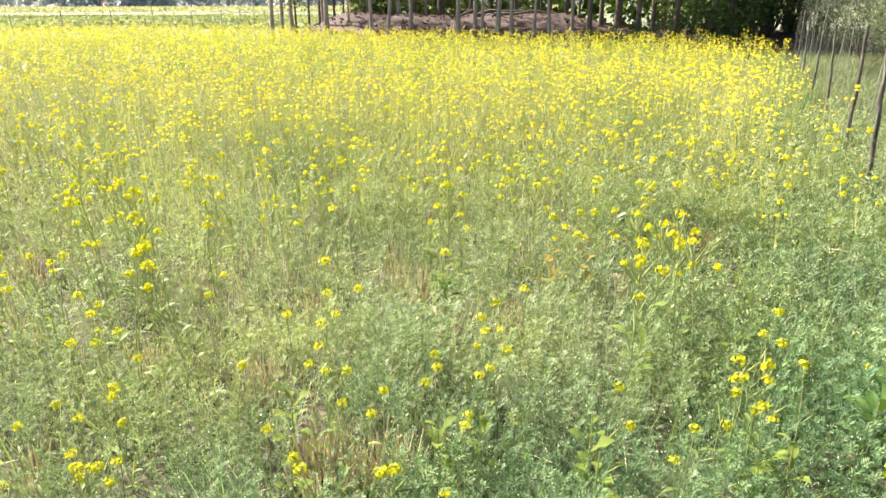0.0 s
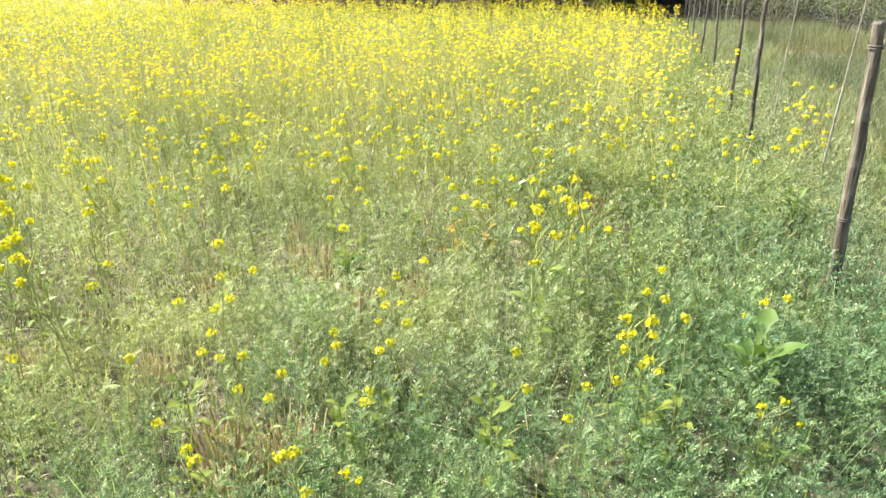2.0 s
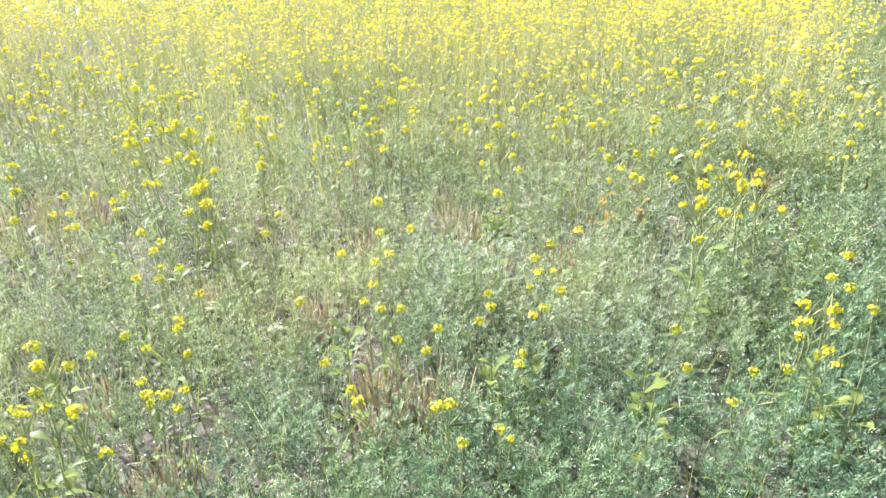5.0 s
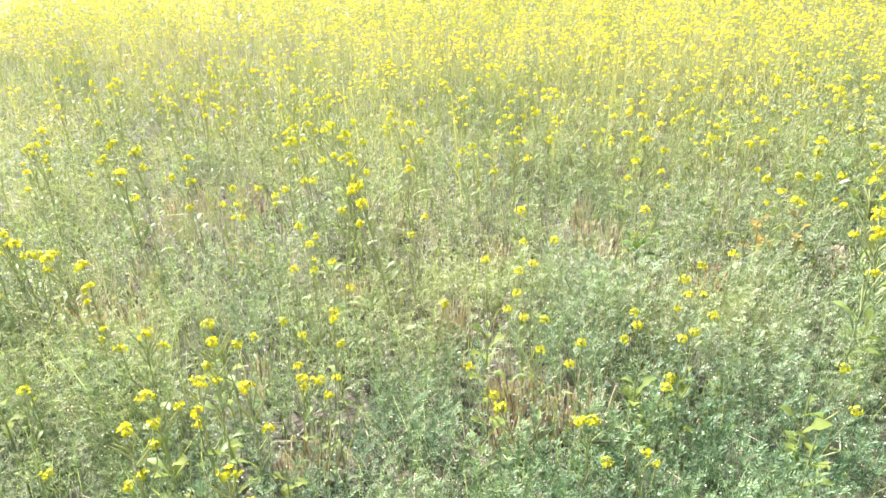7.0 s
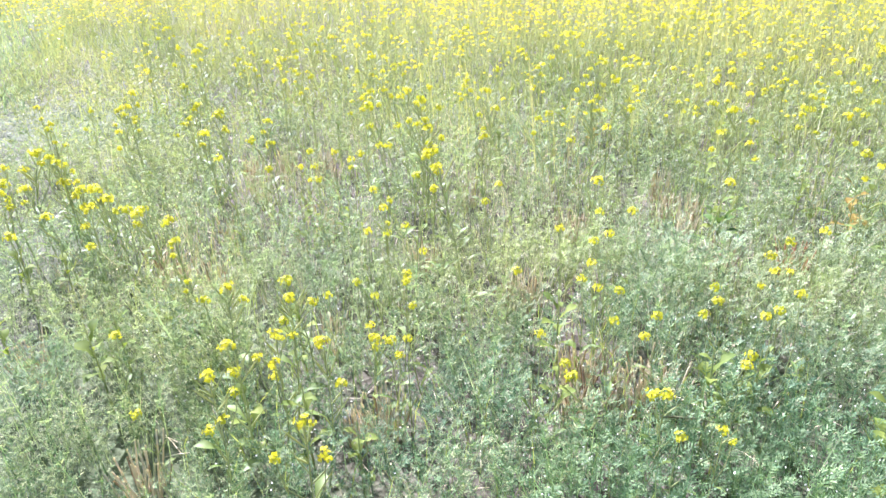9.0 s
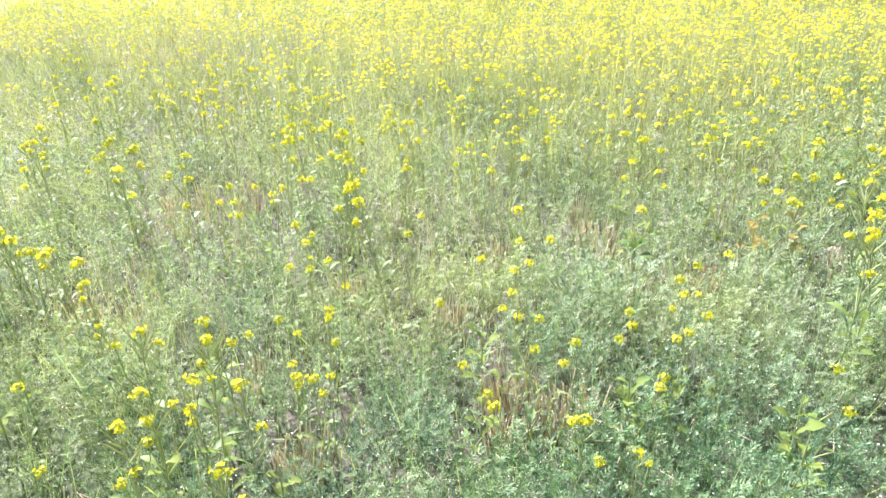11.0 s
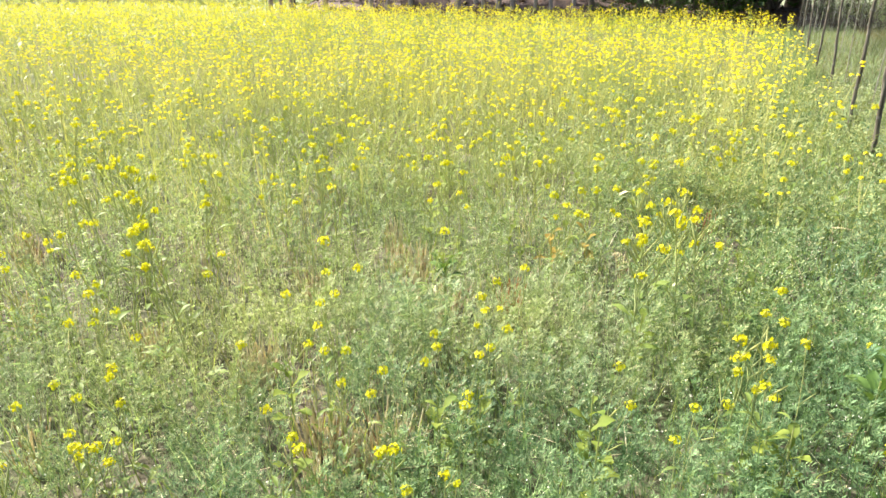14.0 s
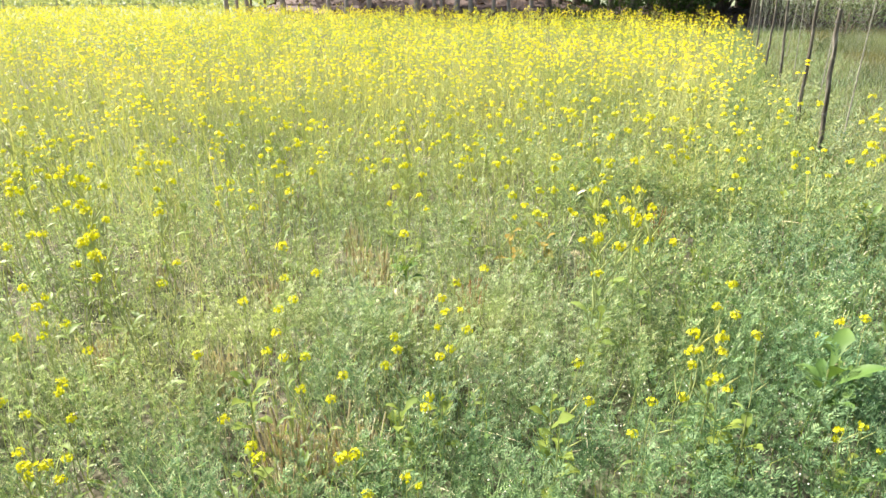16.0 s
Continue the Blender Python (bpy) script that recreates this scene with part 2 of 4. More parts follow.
def scatter(protos, xs, ys, zs, scale, tilt=0.15, lean=None):
    """Lays many copies of the prototypes (verts, faces, materials) into one set of arrays."""
    n = len(xs)
    which = rng.integers(0, len(protos), n)
    V, F, M, base = [], [], [], 0
    for k, (pv, pf, pm) in enumerate(protos):
        at = np.nonzero(which == k)[0]
        if not len(at):
            continue
        a, s = rng.uniform(0, 2 * np.pi, len(at)), scale[at]
        c, sn = np.cos(a) * s, np.sin(a) * s
        x = pv[:, 0][None] * c[:, None] - pv[:, 1][None] * sn[:, None]
        y = pv[:, 0][None] * sn[:, None] + pv[:, 1][None] * c[:, None]
        z = pv[:, 2][None] * s[:, None]
        tx, ty = rng.normal(0, tilt, (2, len(at)))
        if lean is not None:
            tx, ty = tx + lean[0][at], ty + lean[1][at]
        x, y = x + z * tx[:, None], y + z * ty[:, None]
        V.append(np.stack([x + xs[at][:, None], y + ys[at][:, None], z + zs[at][:, None]], -1).reshape(-1, 3))
        F.append((pf[None] + (np.arange(len(at)) * len(pv))[:, None, None]).reshape(-1, 4) + base)
        M.append(np.tile(pm, len(at)))
        base += len(at) * len(pv)
    return np.concatenate(V), np.concatenate(F), np.concatenate(M)


# ---- plan ----
FENCE_X, FENCE_Y, FENCE_DRIFT = 1.98, 2.25, 0.405    # a point of the net fence, and its drift to the right for each metre ahead


def fence_x(y):
    return FENCE_X + FENCE_DRIFT * (y - FENCE_Y)


def far_edge(x):
    """Where the mustard field ends, ahead."""
    x = np.asarray(x, float)
    e = np.where(x > -5, 21.4 - 0.55 * x, 24.2 - 0.35 * (x + 5))
    return np.minimum(e, 26 + 1.4 * (x + 17))


def smooth(v):
    v = np.clip(v, 0, 1)
    return v * v * (3 - 2 * v)


def ground_z(x, y):
    x, y = np.asarray(x, float), np.asarray(y, float)
    z = 0.015 * np.sin(2.1 * x + 0.7 * y) * np.sin(1.3 * y + 0.4) + 0.01 * np.sin(5.3 * x - 1.7 * y)
    z = z + 0.10 * smooth((x - fence_x(y) - 0.4) / 1.5) * smooth((26 - y) / 4)
    far = smooth((y - far_edge(x) - 0.6) / 3.2) * smooth((x + 8.0) / 3.5) * smooth((far_edge(x) + 12 - y) / 5)
    return z + far * (0.92 + 0.06 * np.sin(x * 0.8) + 0.035 * np.sin(x * 2.3 + 1) + 0.03 * np.sin(5 * x + 3 * y) + 0.02 * np.sin(9 * x - 4 * y)) * (1 - 0.5 * smooth((x - 3) / 3))


# ---- mesh parts ----
def part(name, q, mats, parent, label=""):
    V, F, M = q.arrays()
    ob = soup(name, V, F, mats, M)
    ob.parent = parent
    if label:
        ob["label"] = label
    return ob


# ---- ground ----
def build_ground():
    u = np.linspace(-1, 1, 221)
    gx = 16 * u + 500 * u ** 7
    gy = 12 + 18 * u + 500 * u ** 7
    X, Y = np.meshgrid(gx, gy)
    n = len(u)
    V = np.stack([X, Y, ground_z(X, Y)], -1).reshape(-1, 3)
    i, j = np.meshgrid(np.arange(n - 1), np.arange(n - 1))
    k = (j * n + i).ravel()
    F = np.stack([k, k + 1, k + n + 1, k + n], 1)
    c = V[F].mean(1)
    cx, cy = c[:, 0], c[:, 1]
    e = far_edge(cx)
    grove = (cy > e + 0.4) & (cy < e + 12) & (cx > -8.0) & (cx < 30)
    verge = (cx > fence_x(cy) + 0.1) & (cy < e + 0.4)
    green = (cy > np.maximum(e, 24) + 0.5) & ~grove
    idx = np.where(grove, 1, np.where(green, 2, np.where(verge, 3, 0)))
    ob = soup("ground", V, F, [SOIL, MOUND, YOUNG_CROP, VERGE], idx)
    tagged(ob, "brown field soil with leaf litter under the trees and grassy edges", "ground", kind="structure")


build_ground()

# ---- plan of the near field: rice stubble hills and leafy plants ----
STUBBLE = [
    (-0.37, 1.37), (-0.29, 1.46), (-0.21, 1.49), (-0.15, 1.51), (0.22, 2.40), (1.25, 3.20),
    (-0.65, 2.61), (-0.30, 2.92), (-0.20, 2.89), (-2.06, 2.80), (0.79, 2.78),
    (-0.34, 3.21), (-0.05, 2.40), (0.54, 2.42), (-0.67, 1.93), (-2.09, 1.63), (-0.91, 1.10),
    (-0.85, 1.13), (-2.58, 2.77), (-2.43, 2.83), (-2.17, 2.90), (-1.76, 2.28), (-2.12, 2.04),
    (-0.70, 1.88), (-0.40, 1.54), (-0.32, 2.88), (-0.20, 2.61), (-1.86, 1.64), (-2.32, 2.51),
    (-1.23, 2.76), (-1.16, 2.07), (-1.24, 1.46), (-2.04, 0.95), (-2.16, 1.67), (-2.46, 2.98), (-1.33, 0.71),
]
STUB_XY = np.array(STUBBLE)


def thin_at(x, y):
    """How bare the crop is: 1 beside the old rice stubble, 0 away from it."""
    d = np.min((x[:, None] - STUB_XY[None, :, 0]) ** 2 + (y[:, None] - STUB_XY[None, :, 1]) ** 2, 1)
    patch = np.sin(3.1 * x + 1.3 * np.sin(2.2 * y)) * np.sin(2.7 * y + 1.1 * np.sin(1.9 * x))
    lush = smooth((x - 0.3) / 0.9)
    return np.maximum(0.97 * np.exp(-(d / 0.013) ** 2), np.clip(0.4 * (-patch - 0.4), 0, 0.25) * (1 - 0.7 * lush)), patch, lush


# ---- lentil crop ----
def lentil_proto(leaves, pairs, size, wide):
    """One feathery sprig: an upright stalk set all round with short rising leaves of paired narrow leaflets."""
    q = Quads()
    h = rng.uniform(0.16, 0.25)
    sway = rng.normal(0, 0.16, 2)
    t = np.linspace(0, 1, 4)
    path = np.stack([sway[0] * h * t ** 1.6, sway[1] * h * t ** 1.6, h * t], 1)
    q.blade(path, [0.0028, 0.0025, 0.002, 0.0012], 0, unit(rng.normal(0, 1, 3)))
    for i in range(leaves):
        u = 0.3 + 0.7 * (i + rng.uniform(0, 0.5)) / leaves
        p = np.array([np.interp(u, t, path[:, k]) for k in range(3)])
        a = i * 2.4 + rng.uniform(-0.4, 0.4)
        out = np.array([math.cos(a), math.sin(a), 0.0])
        rise = rng.uniform(0.4, 0.9) + 1.1 * u * u
        side = np.array([-out[1], out[0], 0.0])
        ln = rng.uniform(0.022, 0.036) * size * (1.15 - 0.4 * u)
        for j in range(pairs):
            w = (j + 0.6) / pairs
            d = unit(out + [0, 0, rise * (1 - 0.8 * w)])
            b = p + out * ln * w + np.array([0, 0, 1]) * ln * (rise * w - 0.4 * rise * w * w)
            nrm = np.cross(d, side)
            nrm = nrm if nrm[2] > 0 else -nrm
            for s in (-1, 1):
                al = unit(side * s + d * rng.uniform(0.5, 1.0) + nrm * rng.uniform(0.1, 0.5))
                wd = unit(np.cross(al, nrm) + rng.normal(0, 0.12, 3))
                q.kite(b, al, wd, rng.uniform(0.011, 0.0155) * size, wide * rng.uniform(0.85, 1.2) * size, 0)
    return q.arrays()


def lentil_crop():
    near = [lentil_proto(9, 5, 0.82, 0.0030) for _ in range(20)]
    mid = [lentil_proto(8, 3, 1.12, 0.0034) for _ in range(16)]
    far = [lentil_proto(5, 2, 2.0, 0.0042) for _ in range(14)]

    def lay(protos, density, r0, r1, lo, hi, left, bunch, wide):
        a0, a1 = radians(left), radians(50)
        step = math.sqrt(bunch / density)              # plants of several sprigs, sown at about this spacing
        gx, gy = np.meshgrid(np.arange(-r1, r1, step), np.arange(-0.5, r1, step))
        gx, gy = (gx + rng.uniform(-0.36, 0.36, gx.shape) * step).ravel(), (gy + rng.uniform(-0.36, 0.36, gy.shape) * step).ravel()
        r, a = np.hypot(gx, gy), np.arctan2(gx, gy)
        gap = np.sin(7.3 * gx + 2.1 * np.sin(4.1 * gy)) * np.sin(6.4 * gy + 1.9 * np.sin(5.2 * gx))      # bare spots between the plants
        ok = (r > r0) & (r < r1) & (a > a0) & (a < a1) & (rng.random(len(r)) > 0.06 + 0.55 * smooth((gap - 0.25) / 0.5))
        gx, gy = gx[ok], gy[ok]
        group = np.repeat(np.arange(len(gx)), bunch)
        n = len(group)
        size = rng.uniform(0.72, 1.22, len(gx))[group]
        ox, oy = rng.normal(0, wide, (2, n)) * size      # the sprigs of a plant lean outwards
        x, y = gx[group] + ox, gy[group] + oy
        thin, patch, lush = thin_at(x, y)
        seen = (x > -1.0 - 1.40 * y) & (x < 0.8 + 0.78 * y) & (y > 0.72 + 0.36 * np.minimum(0, x + 0.4))
        ok = (rng.random(n) > thin) & (x < fence_x(y) + 0.25 + 0.3 * rng.random(n)) & (seen | (rng.random(n) < 0.22))
        x, y, ox, oy, patch, lush, size = x[ok], y[ok], ox[ok], oy[ok], patch[ok], lush[ok], size[ok]
        clump = 1 + 0.16 * np.sin(9 * x + 3 * np.sin(7 * y)) * np.sin(8 * y + 2 * np.sin(6 * x))
        s = rng.uniform(lo, hi, len(x)) * size * clump * (0.95 + 0.1 * patch + 0.12 * lush) * (1.1 - 2.2 * np.hypot(ox, oy))
        V, F, M = scatter(protos, x, y, ground_z(x, y), s, 0.14, (ox * 4.0, oy * 4.0))
        fx, fy = V[F[:, 0], 0], V[F[:, 0], 1]
        # share of darker green leaflets, higher to the right and close to the origin
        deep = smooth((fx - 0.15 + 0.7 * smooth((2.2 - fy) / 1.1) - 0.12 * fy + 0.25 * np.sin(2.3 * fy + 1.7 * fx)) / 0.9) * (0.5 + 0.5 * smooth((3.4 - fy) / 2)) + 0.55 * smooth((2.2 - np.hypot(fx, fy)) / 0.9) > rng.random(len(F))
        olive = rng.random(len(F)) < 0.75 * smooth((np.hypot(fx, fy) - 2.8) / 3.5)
        tagged(soup("lentil_crop", V, F, [LENTIL, LENTIL_DEEP, STEM], np.where(olive, 2, deep.astype(int))), "low grey-green feathery lentil crop growing on the soil", "lentil crop", kind="stuff")

    lay(near, 1080, 0.7, 2.4, 0.9, 1.25, -80, 11, 0.028)
    lay(mid, 540, 2.3, 4.6, 0.9, 1.25, -66, 8, 0.04)
    lay(far, 190, 4.5, 9.0, 0.8, 1.25, -62, 4, 0.07)


lentil_crop()


def lentil_blossom():
    """Tiny pale blossoms in the crop."""
    q = Quads()
    for _ in range(5500):
        r, a = math.sqrt(rng.uniform(0.6, 11)), rng.uniform(radians(-58), radians(46))
        x, y = r * math.sin(a), r * math.cos(a)
        if x > fence_x(y):
            continue
        d = unit(rng.normal(0, 1, 3) + [0, 0, 0.6])
        q.kite([x, y, rng.uniform(0.15, 0.30)], d, unit(np.cross(d, rng.normal(0, 1, 3))), rng.uniform(0.004, 0.007), 0.005, 0)
    V, F, M = q.arrays()
    tagged(soup("lentil_blossom", V, F, [BLOSSOM], M), "tiny white blossoms scattered through the lentil crop", "blossom", kind="stuff")


lentil_blossom()


# ---- mustard ----
def flower_head(q, top, size, flowers):
    """A domed cluster of small four-petalled flowers."""
    for i in range(flowers):
        a, th = i * 2.399 + rng.normal(0, 0.3), 1.6 * math.sqrt((i + 0.5) / flowers) + rng.normal(0, 0.15)
        n = unit([math.sin(th) * math.cos(a), math.sin(th) * math.sin(a), math.cos(th)])
        c = np.array(top) + [0, 0, -0.6 * size] + n * [1, 1, 0.85] * size * rng.uniform(0.65, 1.6)
        e1 = unit(np.cross(n, [0.3, 0.9, 0.1]))
        e2 = np.cross(n, e1)
        b = rng.uniform(0, 1.57)
        for k in range(4):
            d = math.cos(b + k * 1.571) * e1 + math.sin(b + k * 1.571) * e2
            q.kite(c, unit(d + n * rng.uniform(0.0, 0.8)), unit(np.cross(d, n)), rng.uniform(0.0055, 0.0085), 0.0062, 0, 0.62)
        q.blade([np.array(top) + [0, 0, -0.014], c], [0.0012, 0.0012], 1, e1)


def leaf_blade(q, base, a, rise, length, width, m=0, lobed=False):
    """A broad leaf, folded along its rib and drooping, with a wavy edge."""
    d = np.array([math.cos(a), math.sin(a), 0])
    side = np.array([-d[1], d[0], 0])
    t = np.linspace(0, 1, 7)
    rib = np.array(base) + d * (t * length)[:, None] + np.array([0, 0, 1]) * (length * (rise * t - 0.6 * t * t))[:, None]
    w = width / 2 * np.array([0.10, 0.22, 0.55, 0.95, 1.0, 0.65, 0.04])
    if lobed:
        w = w * np.array([1, 1.9, 0.7, 1.0, 1.0, 1.0, 1])
    up = np.array([0, 0, 1]) * (w * 0.35)[:, None]
    wl, wr = w * rng.uniform(0.6, 1.3, 7), w * rng.uniform(0.6, 1.3, 7)
    L, R = rib + side * wl[:, None] + up, rib - side * wr[:, None] + up
    V = np.concatenate([L, rib, R])
    n = 7
    f = [[i, i + 1, n + i + 1, n + i] for i in range(n - 1)] + [[n + i, n + i + 1, 2 * n + i + 1, 2 * n + i] for i in range(n - 1)]
    q.put(V, f, m)


def mustard_plant(h, heads, pods, leaves):
    """One flowering mustard plant, its chief head over its foot."""
    thing = new("mustard_plant")
    q = Quads()
    bend = rng.normal(0, 0.02, 2)
    t = np.linspace(0, 1, 6)
    path = np.stack([bend[0] * np.sin(3.14 * t), bend[1] * np.sin(3.14 * t), (h - 0.012) * t], 1)
    q.tube(path, [0.0021, 0.0019, 0.0016, 0.0014, 0.0012, 0.0009], 0, 5)
    tops = [(0, 0, h)]
    for i in range(heads - 1):
        a, r = rng.uniform(0, 6.28), rng.uniform(0.02, 0.07) * min(1, h / 0.4)
        top = np.array([r * math.cos(a), r * math.sin(a), h - rng.uniform(0.025, 0.12) * min(1, h / 0.45)])
        foot = np.array([np.interp(0.55, t, path[:, k]) for k in range(3)])
        q.tube([foot, 0.5 * (foot + top) + [0.3 * r * math.cos(a), 0.3 * r * math.sin(a), -0.01], top - [0, 0, 0.01]], [0.0014, 0.0012, 0.0009], 0, 4)
        tops.append(tuple(top))
    part("stem", q, [STEM], thing)
    for i in range(pods):
        u = rng.uniform(0.42, 0.93)
        p = np.array([np.interp(u, t, path[:, k]) for k in range(3)])
        a = i * 2.4
        d = unit([math.cos(a), math.sin(a), 1.5])
        q = Quads()
        ln = rng.uniform(0.035, 0.06)
        q.tube([p, p + d * 0.012, p + d * (0.012 + ln * 0.5), p + d * (0.012 + ln)], [0.0006, 0.0016, 0.0019, 0.0004], 0, 4)
        part("pod", q, [POD], thing)
    for i in range(leaves):
        q = Quads()
        a, u = i * 2.4 + rng.uniform(0, 0.6), 0.12 + 0.6 * i / max(1, leaves)
        p = np.array([np.interp(u, t, path[:, k]) for k in range(3)])
        ln = rng.uniform(0.04, 0.075) * (1.25 - 0.7 * u)
        leaf_blade(q, p, a, rng.uniform(0.5, 1.3), ln, ln * rng.uniform(0.2, 0.32), 0, u < 0.35)
        part("leaf", q, [MUSTARD_LEAF], thing)
    for i, top in enumerate(tops):
        big = rng.uniform(0.8, 1.2) * (1.0 if i == 0 else 0.68)
        q = Quads()
        flower_head(q, top, 0.0112 * big, int(11 * big))
        head = part("flower_head", q, [PETAL, STEM], thing)
        q = Quads()
        tp = np.array(top)
        q.tube([tp + [0, 0, -0.006], tp + [0, 0, -0.001], tp + [0, 0, 0.004]], [0.002, 0.0055 * big, 0.002], 0, 6)
        part("bud", q, [BUD], head, "yellow-green knot of flower buds")
    return thing


MUSTARD = {}
for h in (0.30, 0.38, 0.48, 0.58, 0.66):
    MUSTARD[h] = [mustard_plant(h, k, p, lv) for k, p, lv in ((1, 2, 3), (2, 4, 4), (2, 10, 3), (3, 11, 3), (3, 0, 4))]
for kin in MUSTARD.values():
    for k, ob in enumerate(kin):
        what = ("single yellow head and pods on a slim stem", "two yellow flower heads and a few green pods", "yellow flower heads above slender green seed pods",
                "three yellow flower heads on a branching pod-bearing stem", "bushy leafy stem with three yellow flower heads")[k]
        tagged(ob, "mustard plant with " + what, "mustard plant", "mustard plants in the lentil crop")
USED = set()


def mustard(x, y, z, kind=None, big=1.0):
    """Sets a mustard plant whose chief flower head stands at x, y and z metres over the soil."""
    if big == 1.0 and (y > 2.1 or x < -1.75):          # the taller plants further in carry larger heads
        big = rng.uniform(1.15, 1.45) if x > -2.3 else rng.uniform(1.3, 1.5)
        kind = 1 if kind is None and x < -2.3 else kind
    h = min(MUSTARD, key=lambda v: abs(v - z / big))
    if kind is None:
        kind = int(rng.choice((0, 0, 0, 0, 1) if y < 2.7 else (0, 1, 2, 3, 4)))
    proto = MUSTARD[h][kind]
    s = (z + 0.013) / h
    turn = pose(0, 0, 0, rng.normal(0, 4), rng.normal(0, 4), rng.uniform(0, 360))
    z += 0.013                             # the cluster hangs a little below its tip
    top = turn @ Vector((0, 0, z))
    fx, fy = x - top.x, y - top.y          # the foot, so that the head comes to x, y
    m = Matrix.Translation((fx, fy, float(ground_z(fx, fy)))) @ turn
    if proto.name in USED:
        ob = copy_thing(proto, m)
    else:
        USED.add(proto.name)
        ob = proto
        ob.matrix_basis = m
    ob.scale = (s, s, s)
    return ob


mustard(-1.11, 1.30, 0.35)
mustard(-0.91, 1.20, 0.34)
mustard(-0.88, 1.17, 0.33)
mustard(-0.83, 1.16, 0.33)
mustard(-0.78, 1.17, 0.34)
mustard(-1.05, 1.38, 0.36)
mustard(-0.97, 1.34, 0.35)
mustard(-0.83, 1.28, 0.45)
mustard(-0.85, 1.33, 0.45)
mustard(-1.16, 1.65, 0.39)
mustard(-1.09, 1.66, 0.39)
mustard(-1.05, 1.72, 0.40)
mustard(-0.93, 1.60, 0.38)
mustard(-1.27, 1.90, 0.42)
mustard(-1.18, 1.86, 0.41)
mustard(-1.18, 1.81, 0.41)
mustard(-0.59, 1.53, 0.38)
mustard(-0.45, 1.27, 0.35)
mustard(-0.36, 1.18, 0.34)
mustard(-0.34, 1.15, 0.33)
mustard(-0.53, 1.79, 0.41)
mustard(-0.41, 1.74, 0.40)
mustard(-0.37, 1.78, 0.41)
mustard(-0.43, 1.94, 0.42)
mustard(-0.33, 1.96, 0.42)
mustard(-0.40, 1.53, 0.38)
mustard(-0.39, 1.61, 0.39)
mustard(-0.35, 1.51, 0.37)
mustard(-0.29, 1.51, 0.37)
mustard(-0.28, 1.37, 0.36)
mustard(-0.20, 1.34, 0.35)
mustard(-0.18, 1.44, 0.36)
mustard(-0.12, 1.16, 0.33)
mustard(-0.15, 1.15, 0.33)
mustard(-0.07, 1.47, 0.37)
mustard(-0.05, 1.60, 0.38)
mustard(-0.04, 1.53, 0.38)
mustard(0.11, 1.54, 0.38)
mustard(0.08, 1.52, 0.37)
mustard(0.16, 1.63, 0.39)
mustard(0.10, 1.73, 0.40)
mustard(0.09, 1.80, 0.41)
mustard(0.14, 1.89, 0.42)
mustard(0.05, 1.35, 0.35)
mustard(0.04, 1.31, 0.35)
mustard(0.52, 1.18, 0.34)
mustard(0.45, 1.31, 0.35)
mustard(0.60, 1.29, 0.35)
mustard(0.69, 1.32, 0.35)
mustard(0.76, 1.30, 0.42, 1, 1.2)
mustard(0.79, 1.36, 0.45, 0)
mustard(0.79, 1.38, 0.48, 1, 1.2)
mustard(0.73, 1.40, 0.48, 1, 1.2)
mustard(0.71, 1.36, 0.45, 0)
mustard(0.92, 1.45, 0.45, 0)
mustard(0.78, 1.41, 0.55, 0)
mustard(0.88, 1.55, 0.55, 1, 1.2)
mustard(0.81, 1.34, 0.35)
mustard(0.45, 1.45, 0.37)
mustard(0.00, 1.07, 0.34, 1)
mustard(-0.08, 1.02, 0.34)
mustard(-0.04, 2.23, 0.46)
mustard(-0.49, 2.20, 0.45)
mustard(-0.83, 2.07, 0.44)
mustard(-0.84, 1.95, 0.42)
mustard(-1.62, 2.04, 0.43)
mustard(-1.53, 1.93, 0.42)
mustard(-1.72, 2.17, 0.45)
mustard(-1.60, 2.17, 0.45)
mustard(-1.49, 2.12, 0.44)
mustard(-1.47, 2.17, 0.45)
mustard(-1.43, 2.26, 0.46)
mustard(-1.39, 2.26, 0.46)
mustard(-1.59, 2.47, 0.48)
mustard(-1.45, 2.48, 0.48)
mustard(-0.95, 1.78, 0.60, 1, 1.4)
mustard(-1.01, 1.84, 0.62, 1, 1.4)
mustard(-1.17, 2.17, 0.62, 3, 1.4)
mustard(-1.14, 2.14, 0.60, 1, 1.4)
mustard(-1.04, 1.96, 0.60, 1, 1.4)
mustard(-1.05, 1.92, 0.58, 0, 1.3)
mustard(-1.35, 2.53, 0.60, 3, 1.4)
mustard(-1.48, 2.66, 0.60, 1, 1.4)
mustard(-1.66, 2.63, 0.60, 1, 1.4)
mustard(-1.54, 2.39, 0.60, 0, 1.4)
mustard(-1.37, 2.67, 0.62)
mustard(-1.30, 2.38, 0.62)
mustard(-1.62, 2.85, 0.53)
mustard(-1.74, 2.67, 0.51)
mustard(-1.82, 2.81, 0.52)
mustard(-2.05, 3.18, 0.56)
mustard(-1.75, 2.92, 0.54)
mustard(-2.08, 3.42, 0.59)
mustard(-1.87, 3.29, 0.58)
mustard(-1.26, 3.33, 0.58)
mustard(-1.21, 2.98, 0.54)
mustard(-1.07, 2.74, 0.52)
mustard(-1.03, 2.47, 0.48)
mustard(-0.83, 2.78, 0.52)
mustard(-0.86, 2.71, 0.51)
mustard(-0.67, 2.53, 0.49)
mustard(-0.67, 3.05, 0.55)
mustard(-0.49, 2.92, 0.54)
mustard(-0.55, 2.68, 0.51)
mustard(-0.78, 3.32, 0.58)
mustard(-0.73, 3.56, 0.61)
mustard(-0.57, 3.64, 0.62)
mustard(-0.62, 3.28, 0.58)
